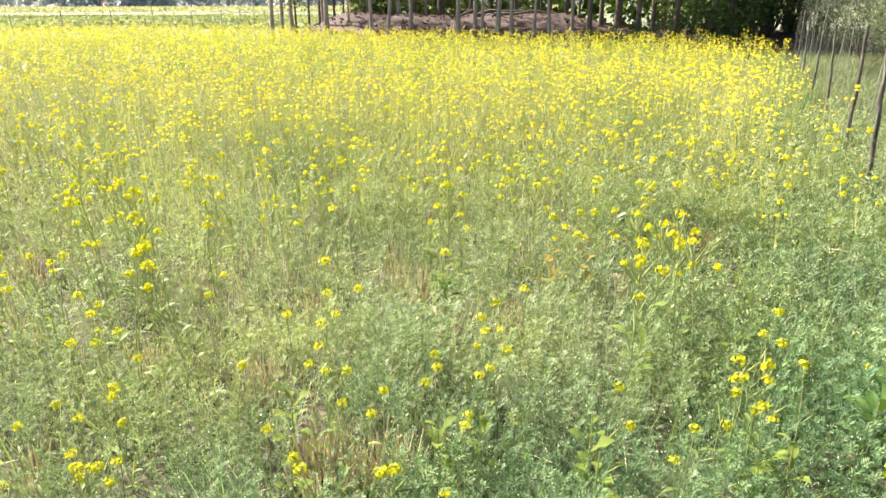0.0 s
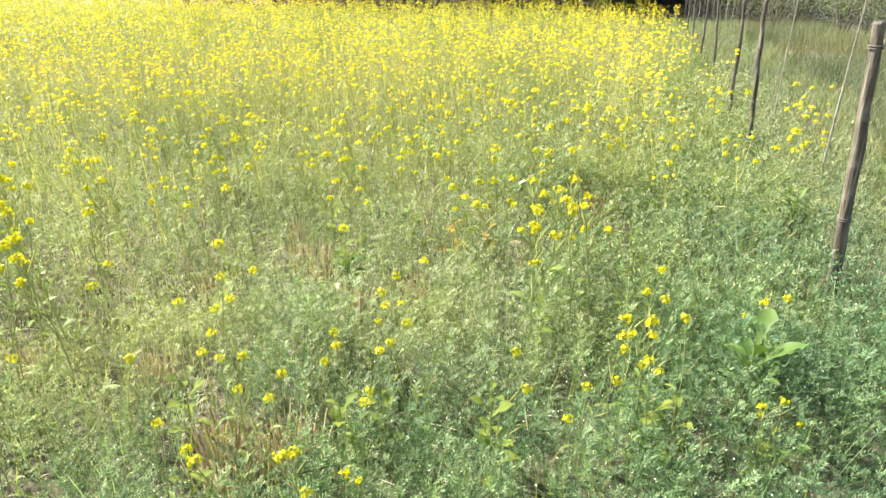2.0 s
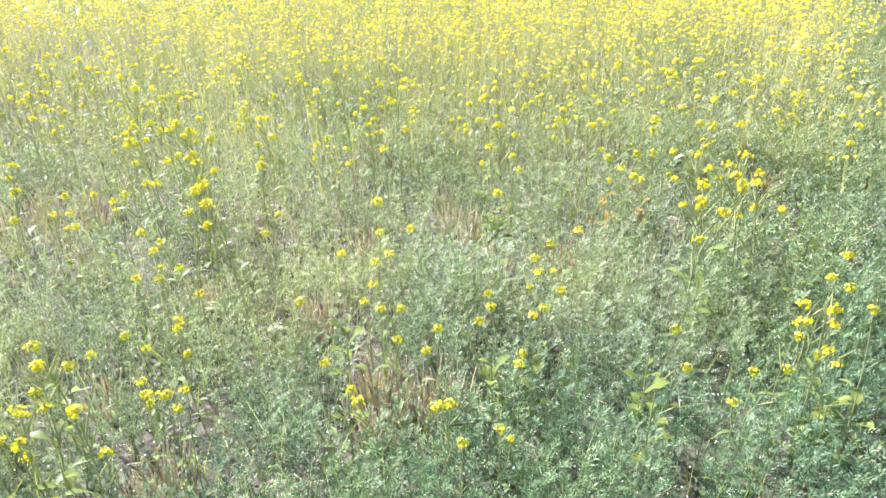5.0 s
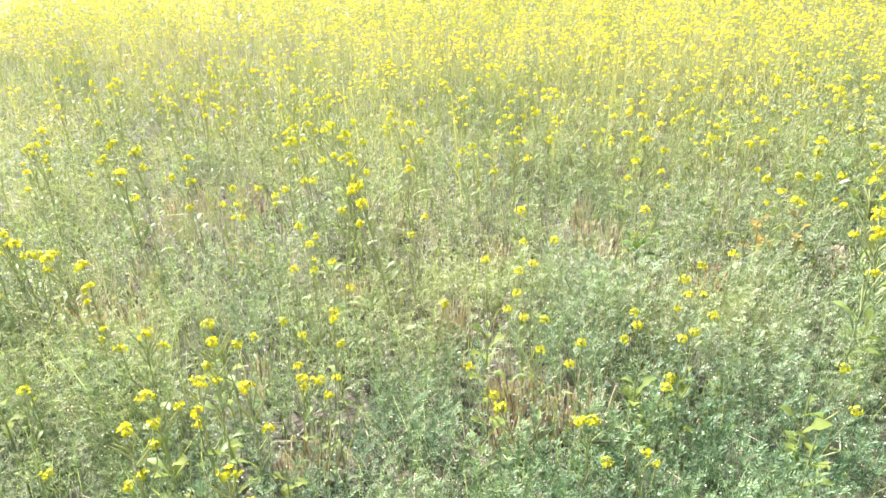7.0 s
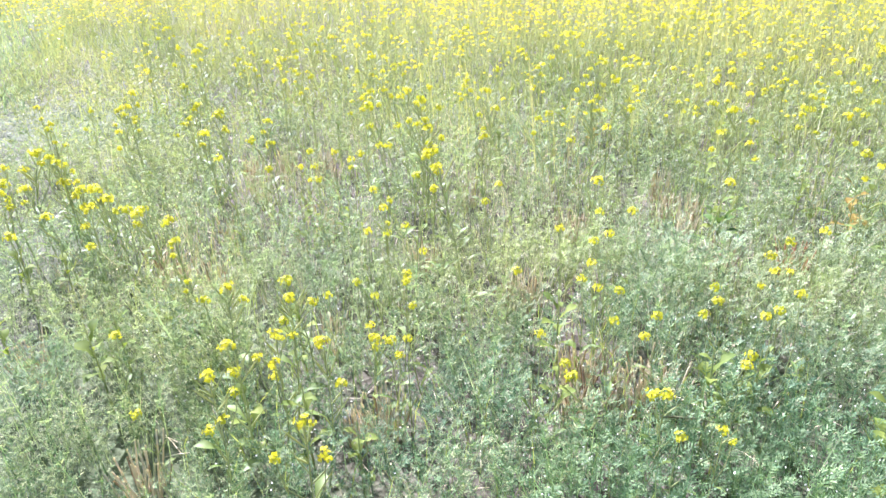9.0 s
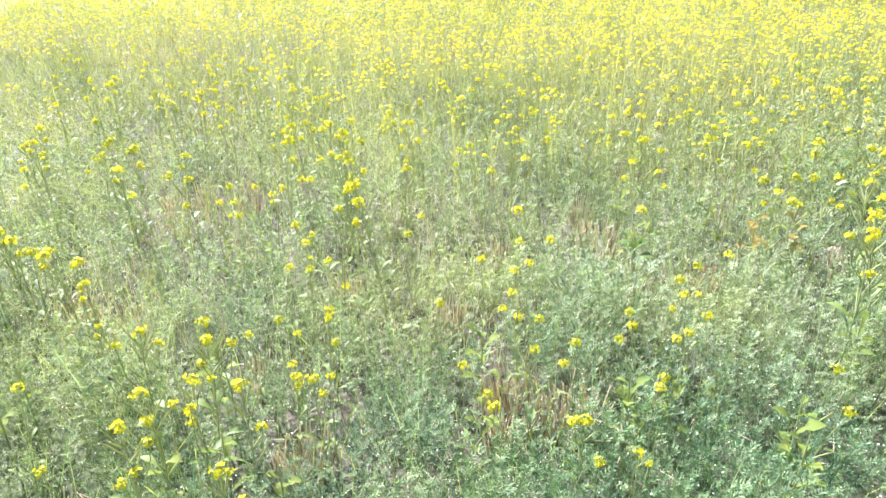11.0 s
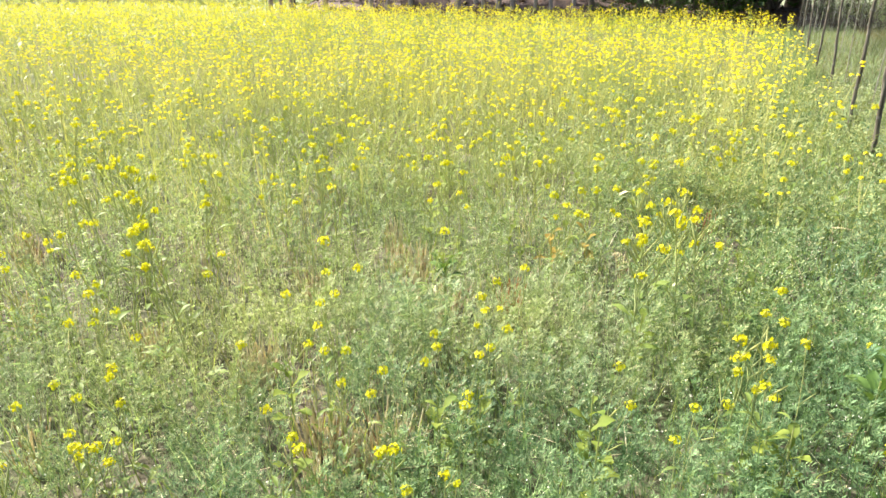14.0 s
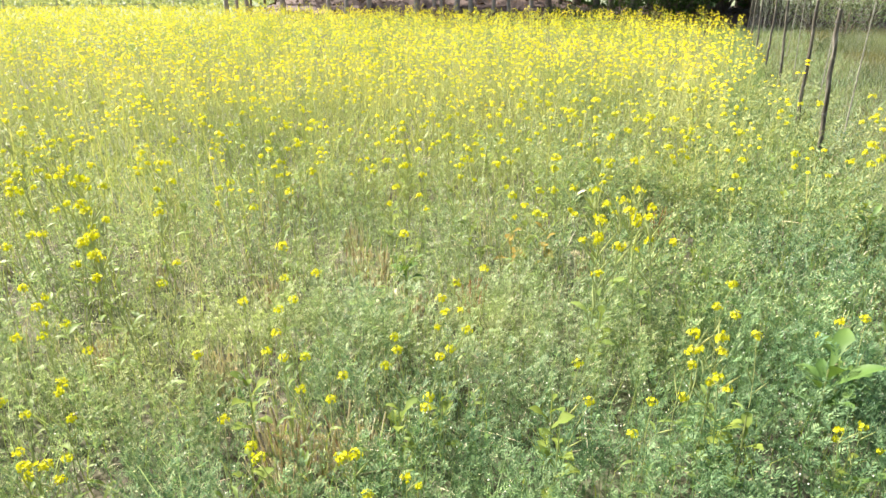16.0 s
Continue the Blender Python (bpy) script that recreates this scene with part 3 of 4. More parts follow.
mustard(-0.09, 2.68, 0.51)
mustard(0.01, 2.59, 0.50)
mustard(-0.07, 2.95, 0.54)
mustard(-0.15, 3.05, 0.55)
mustard(-0.05, 2.95, 0.54)
mustard(0.22, 3.03, 0.55)
mustard(0.20, 2.92, 0.54)
mustard(0.37, 2.95, 0.54)
mustard(0.49, 3.13, 0.56)
mustard(0.66, 3.01, 0.55)
mustard(0.41, 2.61, 0.50)
mustard(0.49, 2.45, 0.48)
mustard(0.45, 2.52, 0.49)
mustard(0.53, 2.66, 0.51)
mustard(0.68, 2.68, 0.51)
mustard(0.71, 2.41, 0.58, 3, 1.45)
mustard(0.64, 2.06, 0.58, 3, 1.45)
mustard(0.59, 1.88, 0.58, 3, 1.45)
mustard(0.77, 2.24, 0.58, 3, 1.45)
mustard(0.86, 2.35, 0.58, 3, 1.45)
mustard(0.76, 2.12, 0.58, 3, 1.45)
mustard(0.80, 2.04, 0.58, 3, 1.45)
mustard(0.79, 2.10, 0.44)
mustard(0.24, 1.99, 0.43)
mustard(0.29, 3.23, 0.57)
mustard(0.25, 3.15, 0.56)
mustard(-0.09, 3.51, 0.60)
mustard(0.07, 3.74, 0.63)
mustard(0.17, 3.66, 0.62)
mustard(0.49, 3.55, 0.61)
mustard(0.83, 4.15, 0.66)
mustard(0.95, 3.99, 0.66)
mustard(1.09, 4.00, 0.66)
mustard(1.11, 3.67, 0.62)
mustard(1.29, 3.57, 0.61)
mustard(1.40, 3.53, 0.61)
mustard(0.85, 2.96, 0.54)
mustard(1.01, 2.91, 0.54)
mustard(1.43, 3.81, 0.64)
mustard(0.86, 3.76, 0.63)
mustard(1.00, 3.80, 0.64)
mustard(-1.05, 0.74, 0.47, 3, 1.3)
mustard(-0.75, 0.67, 0.47, 3, 1.3)
mustard(-1.10, 0.75, 0.29)
mustard(-1.59, 0.94, 0.31)
mustard(-1.32, 0.74, 0.28)
mustard(-1.00, 0.92, 0.47, 3, 1.3)
mustard(-1.27, 1.07, 0.47, 3, 1.3)
mustard(-1.08, 1.09, 0.47, 3, 1.3)
mustard(-1.14, 1.16, 0.47, 2, 1.3)
mustard(-0.88, 0.93, 0.47, 2, 1.3)
mustard(-1.09, 0.85, 0.47, 2, 1.3)
mustard(-1.06, 0.96, 0.31)
mustard(-1.78, 1.38, 0.36)
mustard(-2.09, 1.53, 0.38)
mustard(-2.40, 1.63, 0.39)
mustard(-1.92, 1.50, 0.37)
mustard(-2.09, 2.24, 0.46)
mustard(-1.97, 2.22, 0.46)
mustard(-2.36, 2.23, 0.46)
mustard(-2.67, 2.52, 0.49)
mustard(-2.45, 2.45, 0.48)
mustard(-1.68, 2.03, 0.43)
mustard(-1.81, 1.99, 0.43)
mustard(-3.14, 2.51, 0.49)
mustard(-3.53, 3.07, 0.55)
mustard(-2.32, 1.60, 0.38)
mustard(-3.16, 2.46, 0.48)
mustard(-1.56, 1.21, 0.34)
mustard(-2.11, 1.56, 0.38)
mustard(1.29, 1.67, 0.39)
mustard(1.38, 1.69, 0.39)
mustard(1.09, 1.22, 0.34)
mustard(1.02, 1.20, 0.34)
mustard(2.77, 3.98, 0.66)
mustard(2.82, 3.88, 0.65)
mustard(2.98, 3.92, 0.65)
mustard(2.55, 3.59, 0.61)
mustard(2.61, 3.55, 0.61)
mustard(2.28, 3.15, 0.56)
mustard(2.46, 3.36, 0.59)
mustard(2.46, 3.27, 0.58)
mustard(2.40, 3.10, 0.56)
mustard(2.04, 2.93, 0.54)
mustard(2.12, 2.90, 0.53)
mustard(2.40, 3.88, 0.65)
mustard(-2.67, 1.46, 0.50)
mustard(-2.74, 1.48, 0.42)
mustard(-2.65, 1.40, 0.42)
mustard(-2.61, 1.47, 0.42)
mustard(-2.73, 1.65, 0.50, 3)
mustard(-2.62, 1.62, 0.50, 3)
mustard(-2.54, 1.59, 0.50, 3)
mustard(-3.53, 2.27, 0.50)
mustard(-3.19, 2.08, 0.50)
mustard(-3.10, 1.99, 0.50)
mustard(-2.53, 1.59, 0.42)
mustard(-2.41, 1.56, 0.42)
mustard(-2.38, 1.59, 0.42)
mustard(-2.24, 1.54, 0.42)
mustard(-2.21, 1.43, 0.42)
mustard(-2.07, 1.47, 0.42)
mustard(-2.00, 1.45, 0.42)
mustard(-2.00, 1.49, 0.42)
mustard(-1.83, 1.44, 0.42)
mustard(-2.30, 1.32, 0.42)
mustard(-2.26, 1.15, 0.42)
mustard(-1.91, 1.18, 0.42)
mustard(-1.68, 1.31, 0.42)
mustard(-3.21, 2.34, 0.50)
mustard(-3.12, 2.45, 0.50)
mustard(-2.95, 2.32, 0.50)
mustard(-2.65, 2.01, 0.50)
mustard(-2.66, 2.53, 0.50)
mustard(-2.49, 2.29, 0.50)
mustard(-2.27, 2.15, 0.50)
mustard(-2.42, 2.44, 0.50)
mustard(-1.96, 1.87, 0.50)


# plants between these and the dense field
count = 0
while count < 115:
    y = rng.uniform(2.6, 5.6)
    x = rng.uniform(-0.9 * y - 1.0, 0.62 * y + 0.2)
    if rng.random() > (0.25 if y < 3.4 else 1.0) or x > fence_x(y) - 0.3:
        continue
    mustard(x, y, rng.uniform(0.42, 0.66))
    count += 1
for kin in MUSTARD.values():      # a kind that found no place
    for ob in kin:
        if ob.name not in USED:
            for o in (*ob.children_recursive, ob):
                bpy.data.objects.remove(o)


def far_mustard_proto(heads, petals, leaves, size, pods):
    q = Quads()
    h = rng.uniform(0.5, 0.8)
    lean = rng.normal(0, 0.06, 2)
    q.blade([[0, 0, 0], [lean[0] * .5, lean[1] * .5, h * 0.5], [lean[0], lean[1], h]], [0.0042, 0.0036, 0.002], 1, unit([rng.normal(), rng.normal(), 0]))
    for i in range(heads):
        a, r, z = rng.uniform(0, 6.28), rng.uniform(0.0, 0.12), h - rng.uniform(0, 0.2)
        c = np.array([lean[0] + r * np.cos(a), lean[1] + r * np.sin(a), z])
        q.blade([[lean[0] * .5, lean[1] * .5, h * 0.45], list(c)], [0.0026, 0.0016], 1, unit([rng.normal(), rng.normal(), 0]))
        big = rng.uniform(0.65, 1.4)
        for k in range(petals):          # a small dome of petals
            b, th = k * 2.399 + i, 1.4 * math.sqrt((k + 0.4) / petals)
            n = np.array([math.sin(th) * math.cos(b), math.sin(th) * math.sin(b), math.cos(th)])
            d = unit(np.cross(n, rng.normal(0, 1, 3)))
            w = size * big
            q.kite(c + n * [1, 1, 0.8] * 0.75 * w - d * w * 0.5, d, unit(np.cross(d, n)), w, w * 0.9, 2, 0.55)
    for i in range(pods):
        u, a = rng.uniform(0.4, 0.9), i * 2.4
        p = np.array([lean[0] * u, lean[1] * u, h * u])
        d = unit([math.cos(a), math.sin(a), 1.3])
        q.blade([p, p + d * rng.uniform(0.045, 0.075)], [0.0036, 0.0016], 1, unit(np.cross(d, [0.1, 0.2, 1])))
    for i in range(leaves):
        a = rng.uniform(0, 6.28)
        d = unit([np.cos(a), np.sin(a), rng.uniform(-0.2, 0.9)])
        q.kite([lean[0] * .4, lean[1] * .4, h * rng.uniform(0.15, 0.7)], d, unit(np.cross(d, [0.2, 0.1, 1])), rng.uniform(0.04, 0.09) * (1.5 if petals < 5 else 1), 0.018 * (2 if petals < 5 else 1), 0)
    return q.arrays()


def mustard_field():
    near = [far_mustard_proto(4, 7, 3, 0.0158, 6) for _ in range(28)]
    far = [far_mustard_proto(4, 3, 6, 0.0235, 3) for _ in range(24)]

    def lay(name, protos, n, y0, y1, power):
        y = y0 + (y1 - y0) * rng.random(n) ** power
        x = rng.uniform(-1.25, 0.75, n) * (1.0 * y1 + 3)
        bare = smooth((-x - 1.5) / 3.0) * smooth((9.5 - y) / 5)
        ok = (x > -3.0 - 1.35 * y) & (x < fence_x(y) - 0.25 - 1.6 * rng.random(n) ** 2) & (y < far_edge(x)) & (rng.random(n) < np.clip((y - 1.2) / 9.5, 0.05, 1) * (1 - 0.7 * bare) * (1 - 0.4 * smooth((-x / y - 0.42) / 0.25) * smooth((14 - y) / 4)))
        x, y = x[ok], y[ok]
        V, F, M = scatter(protos, x, y, ground_z(x, y), rng.uniform(0.72, 1.1 - 0.06 * (y0 > 5), len(x)), 0.05)
        tagged(soup(name, V, F, [MUSTARD_LEAF, STEM, PETAL], M), "dense flowering mustard crop with bright yellow heads", "mustard crop", kind="stuff")

    lay("mustard_field", near, 8600, 2.9, 9.5, 0.85)
    lay("mustard_field", far, 33000, 9.0, 31, 0.85)


mustard_field()


# ---- leafy plants without flowers ----
def young_mustard(leaves, size, mat=None):
    mat = mat or YOUNG_MUSTARD
    thing = new("young_mustard_plant")
    q = Quads()
    q.tube([[0, 0, 0], [0.004, 0, 0.15 * size], [0, 0.004, 0.32 * size]], [0.004, 0.003, 0.0015], 0, 5)
    part("stem", q, [STEM], thing)
    for i in range(leaves):
        q = Quads()
        u = i / leaves
        ln = rng.uniform(0.045, 0.075) * size * (1.15 - 0.4 * u)
        leaf_blade(q, [0, 0, (0.12 + 0.19 * u) * size], i * 2.4 + rng.uniform(0, 0.5), rng.uniform(0.5, 1.5), ln, ln * rng.uniform(0.42, 0.62), 0, True)
        part("leaf", q, [mat], thing)
    return tagged(thing, "young mustard plant with broad light-green lobed leaves", "mustard plant", "young leafy plants in the crop")


YOUNG = [young_mustard(6, 0.95), young_mustard(7, 1.05), young_mustard(5, 0.85)]
YOUNG_AT = [
    (0.79, 1.30), (0.83, 1.26), (1.09, 1.24), (0.37, 1.28), (0.37, 1.39), (0.95, 1.98), (0.63, 1.91), (-0.46, 1.53),
    (-0.40, 1.27), (0.08, 1.47), (-0.03, 1.38), (-0.12, 2.10), (-2.39, 1.23),
    (-2.25, 1.30), (-1.69, 1.23), (-1.70, 1.03), (-1.19, 1.25), (-2.76, 2.19), (-1.46, 2.01), (-1.65, 1.95),
    (-3.56, 3.04), (-1.11, 0.89), (-0.95, 0.92), (-0.80, 0.91), (-2.02, 0.88), (-1.69, 0.93), (0.67, 3.37),
    (1.59, 3.34), (2.00, 3.38), (1.01, 3.58), (-1.17, 3.09), (-0.90, 3.16), (-0.29, 3.52), (-0.06, 2.54),
    (1.10, 2.18), (0.67, 2.10), (2.25, 3.05), (0.95, 3.67), (1.70, 3.58), (0.50, 2.82), (0.24, 2.82),
]
while len(YOUNG_AT) < 84:
    y = rng.uniform(2.4, 5.2)
    x = rng.uniform(-0.3 * y, 0.5 * y) if rng.random() < 0.75 else rng.uniform(-0.8 * y, 0.5 * y)
    YOUNG_AT.append((x, y))
for k, (x, y) in enumerate(YOUNG_AT):
    m = pose(x, y, float(ground_z(x, y)), 0, 0, k * 77)
    if k < 3:
        YOUNG[k].matrix_basis = m
    else:
        copy_thing(YOUNG[k % 3], m)


def broad_weed(x, y, s, turn):
    """A weed with long broad leaves rising from its foot."""
    thing = new("broad_leaf_weed")
    q = Quads()
    q.tube([[0, 0, 0], [0.003, 0, 0.14 * s], [0, 0.003, 0.28 * s]], [0.005, 0.004, 0.002], 0, 5)
    part("stem", q, [STEM], thing)
    for i in range(9):
        q = Quads()
        ln = rng.uniform(0.08, 0.125) * s
        leaf_blade(q, [0, 0, (0.13 + 0.016 * i) * s], i * 2.4 + rng.uniform(0, 0.5), rng.uniform(0.8, 1.6), ln, ln * rng.uniform(0.34, 0.48), 0, False)
        part("leaf", q, [BROADLEAF], thing)
    thing.matrix_basis = pose(x, y, float(ground_z(x, y)), 0, 0, turn)
    tagged(thing, "leafy weed with long broad dark green leaves in the lentil crop", "weed", "broad-leaved weeds in the crop")


for k, (x, y, s) in enumerate(((1.20, 1.54, 1.1), (1.28, 1.60, 0.9), (1.33, 1.66, 0.8), (1.10, 1.22, 0.7), (-0.05, 2.52, 0.8), (2.25, 3.0, 0.8))):
    broad_weed(x, y, s, k * 71)


def yellowing_plant(x, y, s):
    ob = young_mustard(7, s, YELLOWING)
    ob.name = "withering_plant"
    ob.matrix_basis = pose(x, y, float(ground_z(x, y)), 0, 0, 40)
    tagged(ob, "withering mustard plant with orange and yellow leaves", "mustard plant", "withering plants in the crop")


yellowing_plant(0.42, 2.71, 1.15)
yellowing_plant(0.58, 2.72, 1.0)
yellowing_plant(-0.79, 3.71, 0.8)


def withered_leaf(x, y, z, turn, ln):
    thing = new("withered_leaf")
    q = Quads()
    leaf_blade(q, [0, 0, 0], 0, 0.9, ln, ln * 0.35, 0)
    part("blade", q, [STRAW], thing)
    q = Quads()
    q.tube([[-0.02, 0, -z], [-0.01, 0, -0.4 * z], [0, 0, 0]], [0.002, 0.0018, 0.0012], 0, 4)
    part("leaf_stalk", q, [STRAW], thing)
    thing.matrix_basis = pose(x, y, float(ground_z(x, y)) + z, 0, 0, turn)
    tagged(thing, "pale withered curled leaf on a dry stalk", "leaf", "withered leaves in the crop")


withered_leaf(-0.08, 2.43, 0.10, 120, 0.07)
withered_leaf(0.86, 3.43, 0.22, 20, 0.08)
withered_leaf(0.90, 2.32, 0.20, 200, 0.06)


def dry_stick(x, y, z, turn, rise, ln):
    thing = new("dry_stick")
    q = Quads()
    q.tube([[-ln / 2, 0, 0], [0, 0.006, 0], [ln / 2, 0, 0]], [0.0035, 0.003, 0.002], 0, 5)
    part("straw", q, [DRYGRASS], thing)
    thing.matrix_basis = pose(x, y, float(ground_z(x, y)) + z, 0, -rise, turn)
    tagged(thing, "pale dry straw stick caught in the green crop", "stick", "dry sticks in the crop")


dry_stick(1.08, 1.61, 0.19, 115, 25, 0.14)
dry_stick(-0.07, 1.26, 0.20, 5, 4, 0.13)


def seed_head(x, y, h):
    thing = new("dry_seed_head")
    q = Quads()
    q.tube([[0, 0, 0], [0.006, 0, h * 0.5], [0, 0, h - 0.02]], [0.003, 0.0026, 0.002], 0, 5)
    part("stalk", q, [STRAW], thing)
    for i in range(14):
        q = Quads()
        a, r = i * 2.4, 0.02 * math.sqrt((i + 0.5) / 14)
        c = np.array([r * math.cos(a), r * math.sin(a), h - 6 * r * r])
        q.tube([[0, 0, h - 0.022], c], [0.0008, 0.0008], 0, 3)
        q.tube([c - [0, 0, 0.002], c + [0, 0, 0.001], c + [0, 0, 0.004]], [0.001, 0.004, 0.001], 0, 5)
        part("seed", q, [STRAW], thing)
    thing.matrix_basis = pose(x, y, float(ground_z(x, y)))
    tagged(thing, "dry straw-coloured umbrella-shaped seed head on a stalk", "seed head")


seed_head(0.64, 2.39, 0.33)


# ---- rice stubble ----
def rice_stubble(stalks, h, spread, mat):
    thing = new("rice_stubble")
    for _ in range(stalks):
        q = Quads()
        a, r = rng.uniform(0, 6.28), spread * math.sqrt(rng.random())
        b = np.array([r * math.cos(a), r * math.sin(a), 0])
        hh = h * rng.uniform(0.5, 0.98)
        out = rng.normal(0, 0.12, 2) + 0.15 * b[:2] / max(spread, 0.01)
        tip = b + [out[0] * hh, out[1] * hh, hh]
        q.tube([b, 0.5 * (b + tip) + rng.normal(0, 0.002, 3), tip], [0.003, 0.0027, 0.0022], 0, 4)
        part("stalk", q, [mat if rng.random() < 0.8 else BROWN_STRAW], thing)
    return tagged(thing, "cut tuft of dry straw-coloured rice stubble in the soil", "rice stubble", "rice stubble tufts")


STUBS = [rice_stubble(40, 0.18, 0.05, STRAW), rice_stubble(28, 0.17, 0.04, STRAW), rice_stubble(36, 0.20, 0.052, STRAW), rice_stubble(26, 0.23, 0.032, RUSSET)]
STUBS[3]["label"] = "tuft of reddish-brown withered stalks among the green crop"
for k, (x, y) in enumerate(STUBBLE):
    m = pose(x, y, float(ground_z(x, y)), 0, 0, k * 61)
    kind = 3 if k in (4, 5) else k % 3
    ob = STUBS[kind]
    if ob.get("set"):
        ob = copy_thing(ob, m)
    else:
        ob["set"] = 1
        ob.matrix_basis = m
    ob.scale = (1.0, 1.0, 1.0) if y < 1.9 or kind == 3 else (0.95, 0.95, 1.0)


def loose_straw():
    q = Quads()
    for _ in range(1500):
        r, a = math.sqrt(rng.uniform(0.6, 30)), rng.uniform(radians(-58), radians(46))
        x, y, b = r * math.sin(a), r * math.cos(a), rng.uniform(0, 6.28)
        ln = rng.uniform(0.03, 0.13)
        z = float(ground_z(x, y)) + (0.008 if rng.random() < 0.75 else rng.uniform(0.02, 0.16))
        d = np.array([math.cos(b), math.sin(b), rng.normal(0, 0.12 if z < 0.04 else 0.5)])
        p = np.array([x, y, z])
        q.blade([p, p + d * ln * 0.5 + [0, 0, 0.004], p + d * ln], [0.003, 0.0035, 0.002], 0, unit([-d[1], d[0], 0.3]))
    V, F, M = q.arrays()
    tagged(soup("loose_straw", V, F, [STRAW], M), "loose bits of dry straw lying on the soil", "straw", kind="stuff")


loose_straw()


def grass_stuff(name, n, where, height, width, mat, label, lean=0.35):
    """Grass blades; where(n) gives their feet."""
    x, y = where(n)
    z, n = ground_z(x, y), len(x)
    h = height * rng.uniform(0.5, 1.2, n)
    a = rng.uniform(0, 2 * np.pi, n)
    bend = lean * h * rng.uniform(0.2, 1.5, n)
    d = np.stack([np.cos(a), np.sin(a)], 1)
    b = rng.uniform(0, 2 * np.pi, n)
    s = np.stack([np.cos(b), np.sin(b), 0 * b], 1) * (width / 2)
    foot = np.stack([x, y, z], 1)
    midp = foot + np.stack([d[:, 0] * bend * 0.3, d[:, 1] * bend * 0.3, 0.6 * h], 1)
    tip = foot + np.stack([d[:, 0] * bend, d[:, 1] * bend, h], 1)
    V = np.stack([foot - s, foot + s, midp + s * 0.8, midp - s * 0.8, tip + s * 0.15, tip - s * 0.15], 1).reshape(-1, 3)
    k = np.arange(n)[:, None] * 6
    F = np.concatenate([k + [[0, 1, 2, 3]], k + [[3, 2, 4, 5]]])
    tagged(soup(name, V, F, [mat]), label, "grass", kind="stuff")


def field_grass(n):
    r, a = np.sqrt(rng.uniform(0.6, 34, n)), rng.uniform(radians(-58), radians(46), n)
    return r * np.sin(a), r * np.cos(a)


def mustard_rows(n):
    y = 3.6 + 21 * rng.random(n) ** 1.3
    x = rng.uniform(-1, 1, n) * (y + 2.5)
    ok = (x < fence_x(y) - 0.9) & (y < far_edge(x)) & (rng.random(n) < np.clip((y - 3.2) / 4, 0, 1))
    return x[ok], y[ok]


grass_stuff("mustard_foliage", 66000, mustard_rows, 0.33, 0.0075, STEM, "olive-green mustard stalks and pods under the flowers", 0.9)
def old_stalks(n):
    x, y = rng.uniform(-2.6, 0.7, n), rng.uniform(1.3, 3.8, n)
    ok = np.sin(4.1 * x + 1.7 * y) + np.sin(3.3 * y - 1.2 * x) > -0.3
    return x[ok], y[ok]


grass_stuff("dry_stalks", 3200, old_stalks, 0.2, 0.0026, STRAW, "thin dry upright stalks among the crop", 0.5)


def left_weeds(n):
    y = rng.uniform(3.5, 15, n)
    x = -1.0 * y - 2.0 - rng.uniform(0, 1, n) * 0.7 * y
    return x, y


grass_stuff("field_weeds", 11000, left_weeds, 0.2, 0.009, LENTIL, "low green weeds at the edge of the crop", 0.8)
grass_stuff("field_grass", 5500, field_grass, 0.22, 0.0035, MUSTARD_LEAF, "thin green grass blades among the crop")


# ---- net fence and verge ----
def fence_post(x, y, h, r, lean_x, lean_y, tie):
    thing = new("fence_post")
    q = Quads()
    t = np.linspace(0, 1, 9)
    wob = rng.normal(0, 0.0028, (9, 2))
    wob[0] = 0
    path = np.stack([lean_x * t * h + wob[:, 0], lean_y * t * h + wob[:, 1], -0.05 + (h + 0.05) * t], 1)
    q.tube(path, r * (1.08 - 0.2 * t) * rng.uniform(0.94, 1.06, 9), 0, 9)
    q.tube([path[-1] - [0, 0, 0.001], path[-1] + [0, 0, 0.008], path[-1] + [0, 0, 0.010]], [r * 0.88, r * 0.75, 0.001], 0, 9)
    part("pole", q, [POSTWOOD], thing)
    for u in tie:
        c = np.array([np.interp(u, t, path[:, k]) for k in range(3)])
        for dz in (0, 0.009):
            q = Quads()
            ang = np.linspace(0, 2 * np.pi, 13)
            ring = c + np.stack([np.cos(ang), np.sin(ang), 0 * ang], 1) * (r * 1.06) + np.array([0, 0, dz])
            q.tube(ring, np.full(13, 0.0026), 0, 5)
            part("tie_cord", q, [CORD], thing, "pale cord wound round the pole")
    thing.matrix_basis = pose(x, y, float(ground_z(x, y)))
    return tagged(thing, "weathered wooden post of a net fence, leaning, tied with cord", "fence post", "net fence posts")


POST_Y = (2.25, 4.75, 6.15, 8.1, 10.4, 12.8, 15.0, 17.0)
for k, y in enumerate(POST_Y):
    fence_post(fence_x(y), y, (1.16, 1.12, 1.15, 1.1, 1.2, 1.1, 1.15, 1.1)[k], (0.024, 0.017, 0.016, 0.015, 0.015, 0.016, 0.015, 0.015)[k],
               (-0.065, -0.05, -0.03, -0.06, 0.02, -0.04, 0.0, 0.03)[k], (0.0, 0.03, -0.02, 0.02, 0.03, 0.0, 0.02, 0.0)[k], (0.38, 0.93) if k < 4 else (0.9,))


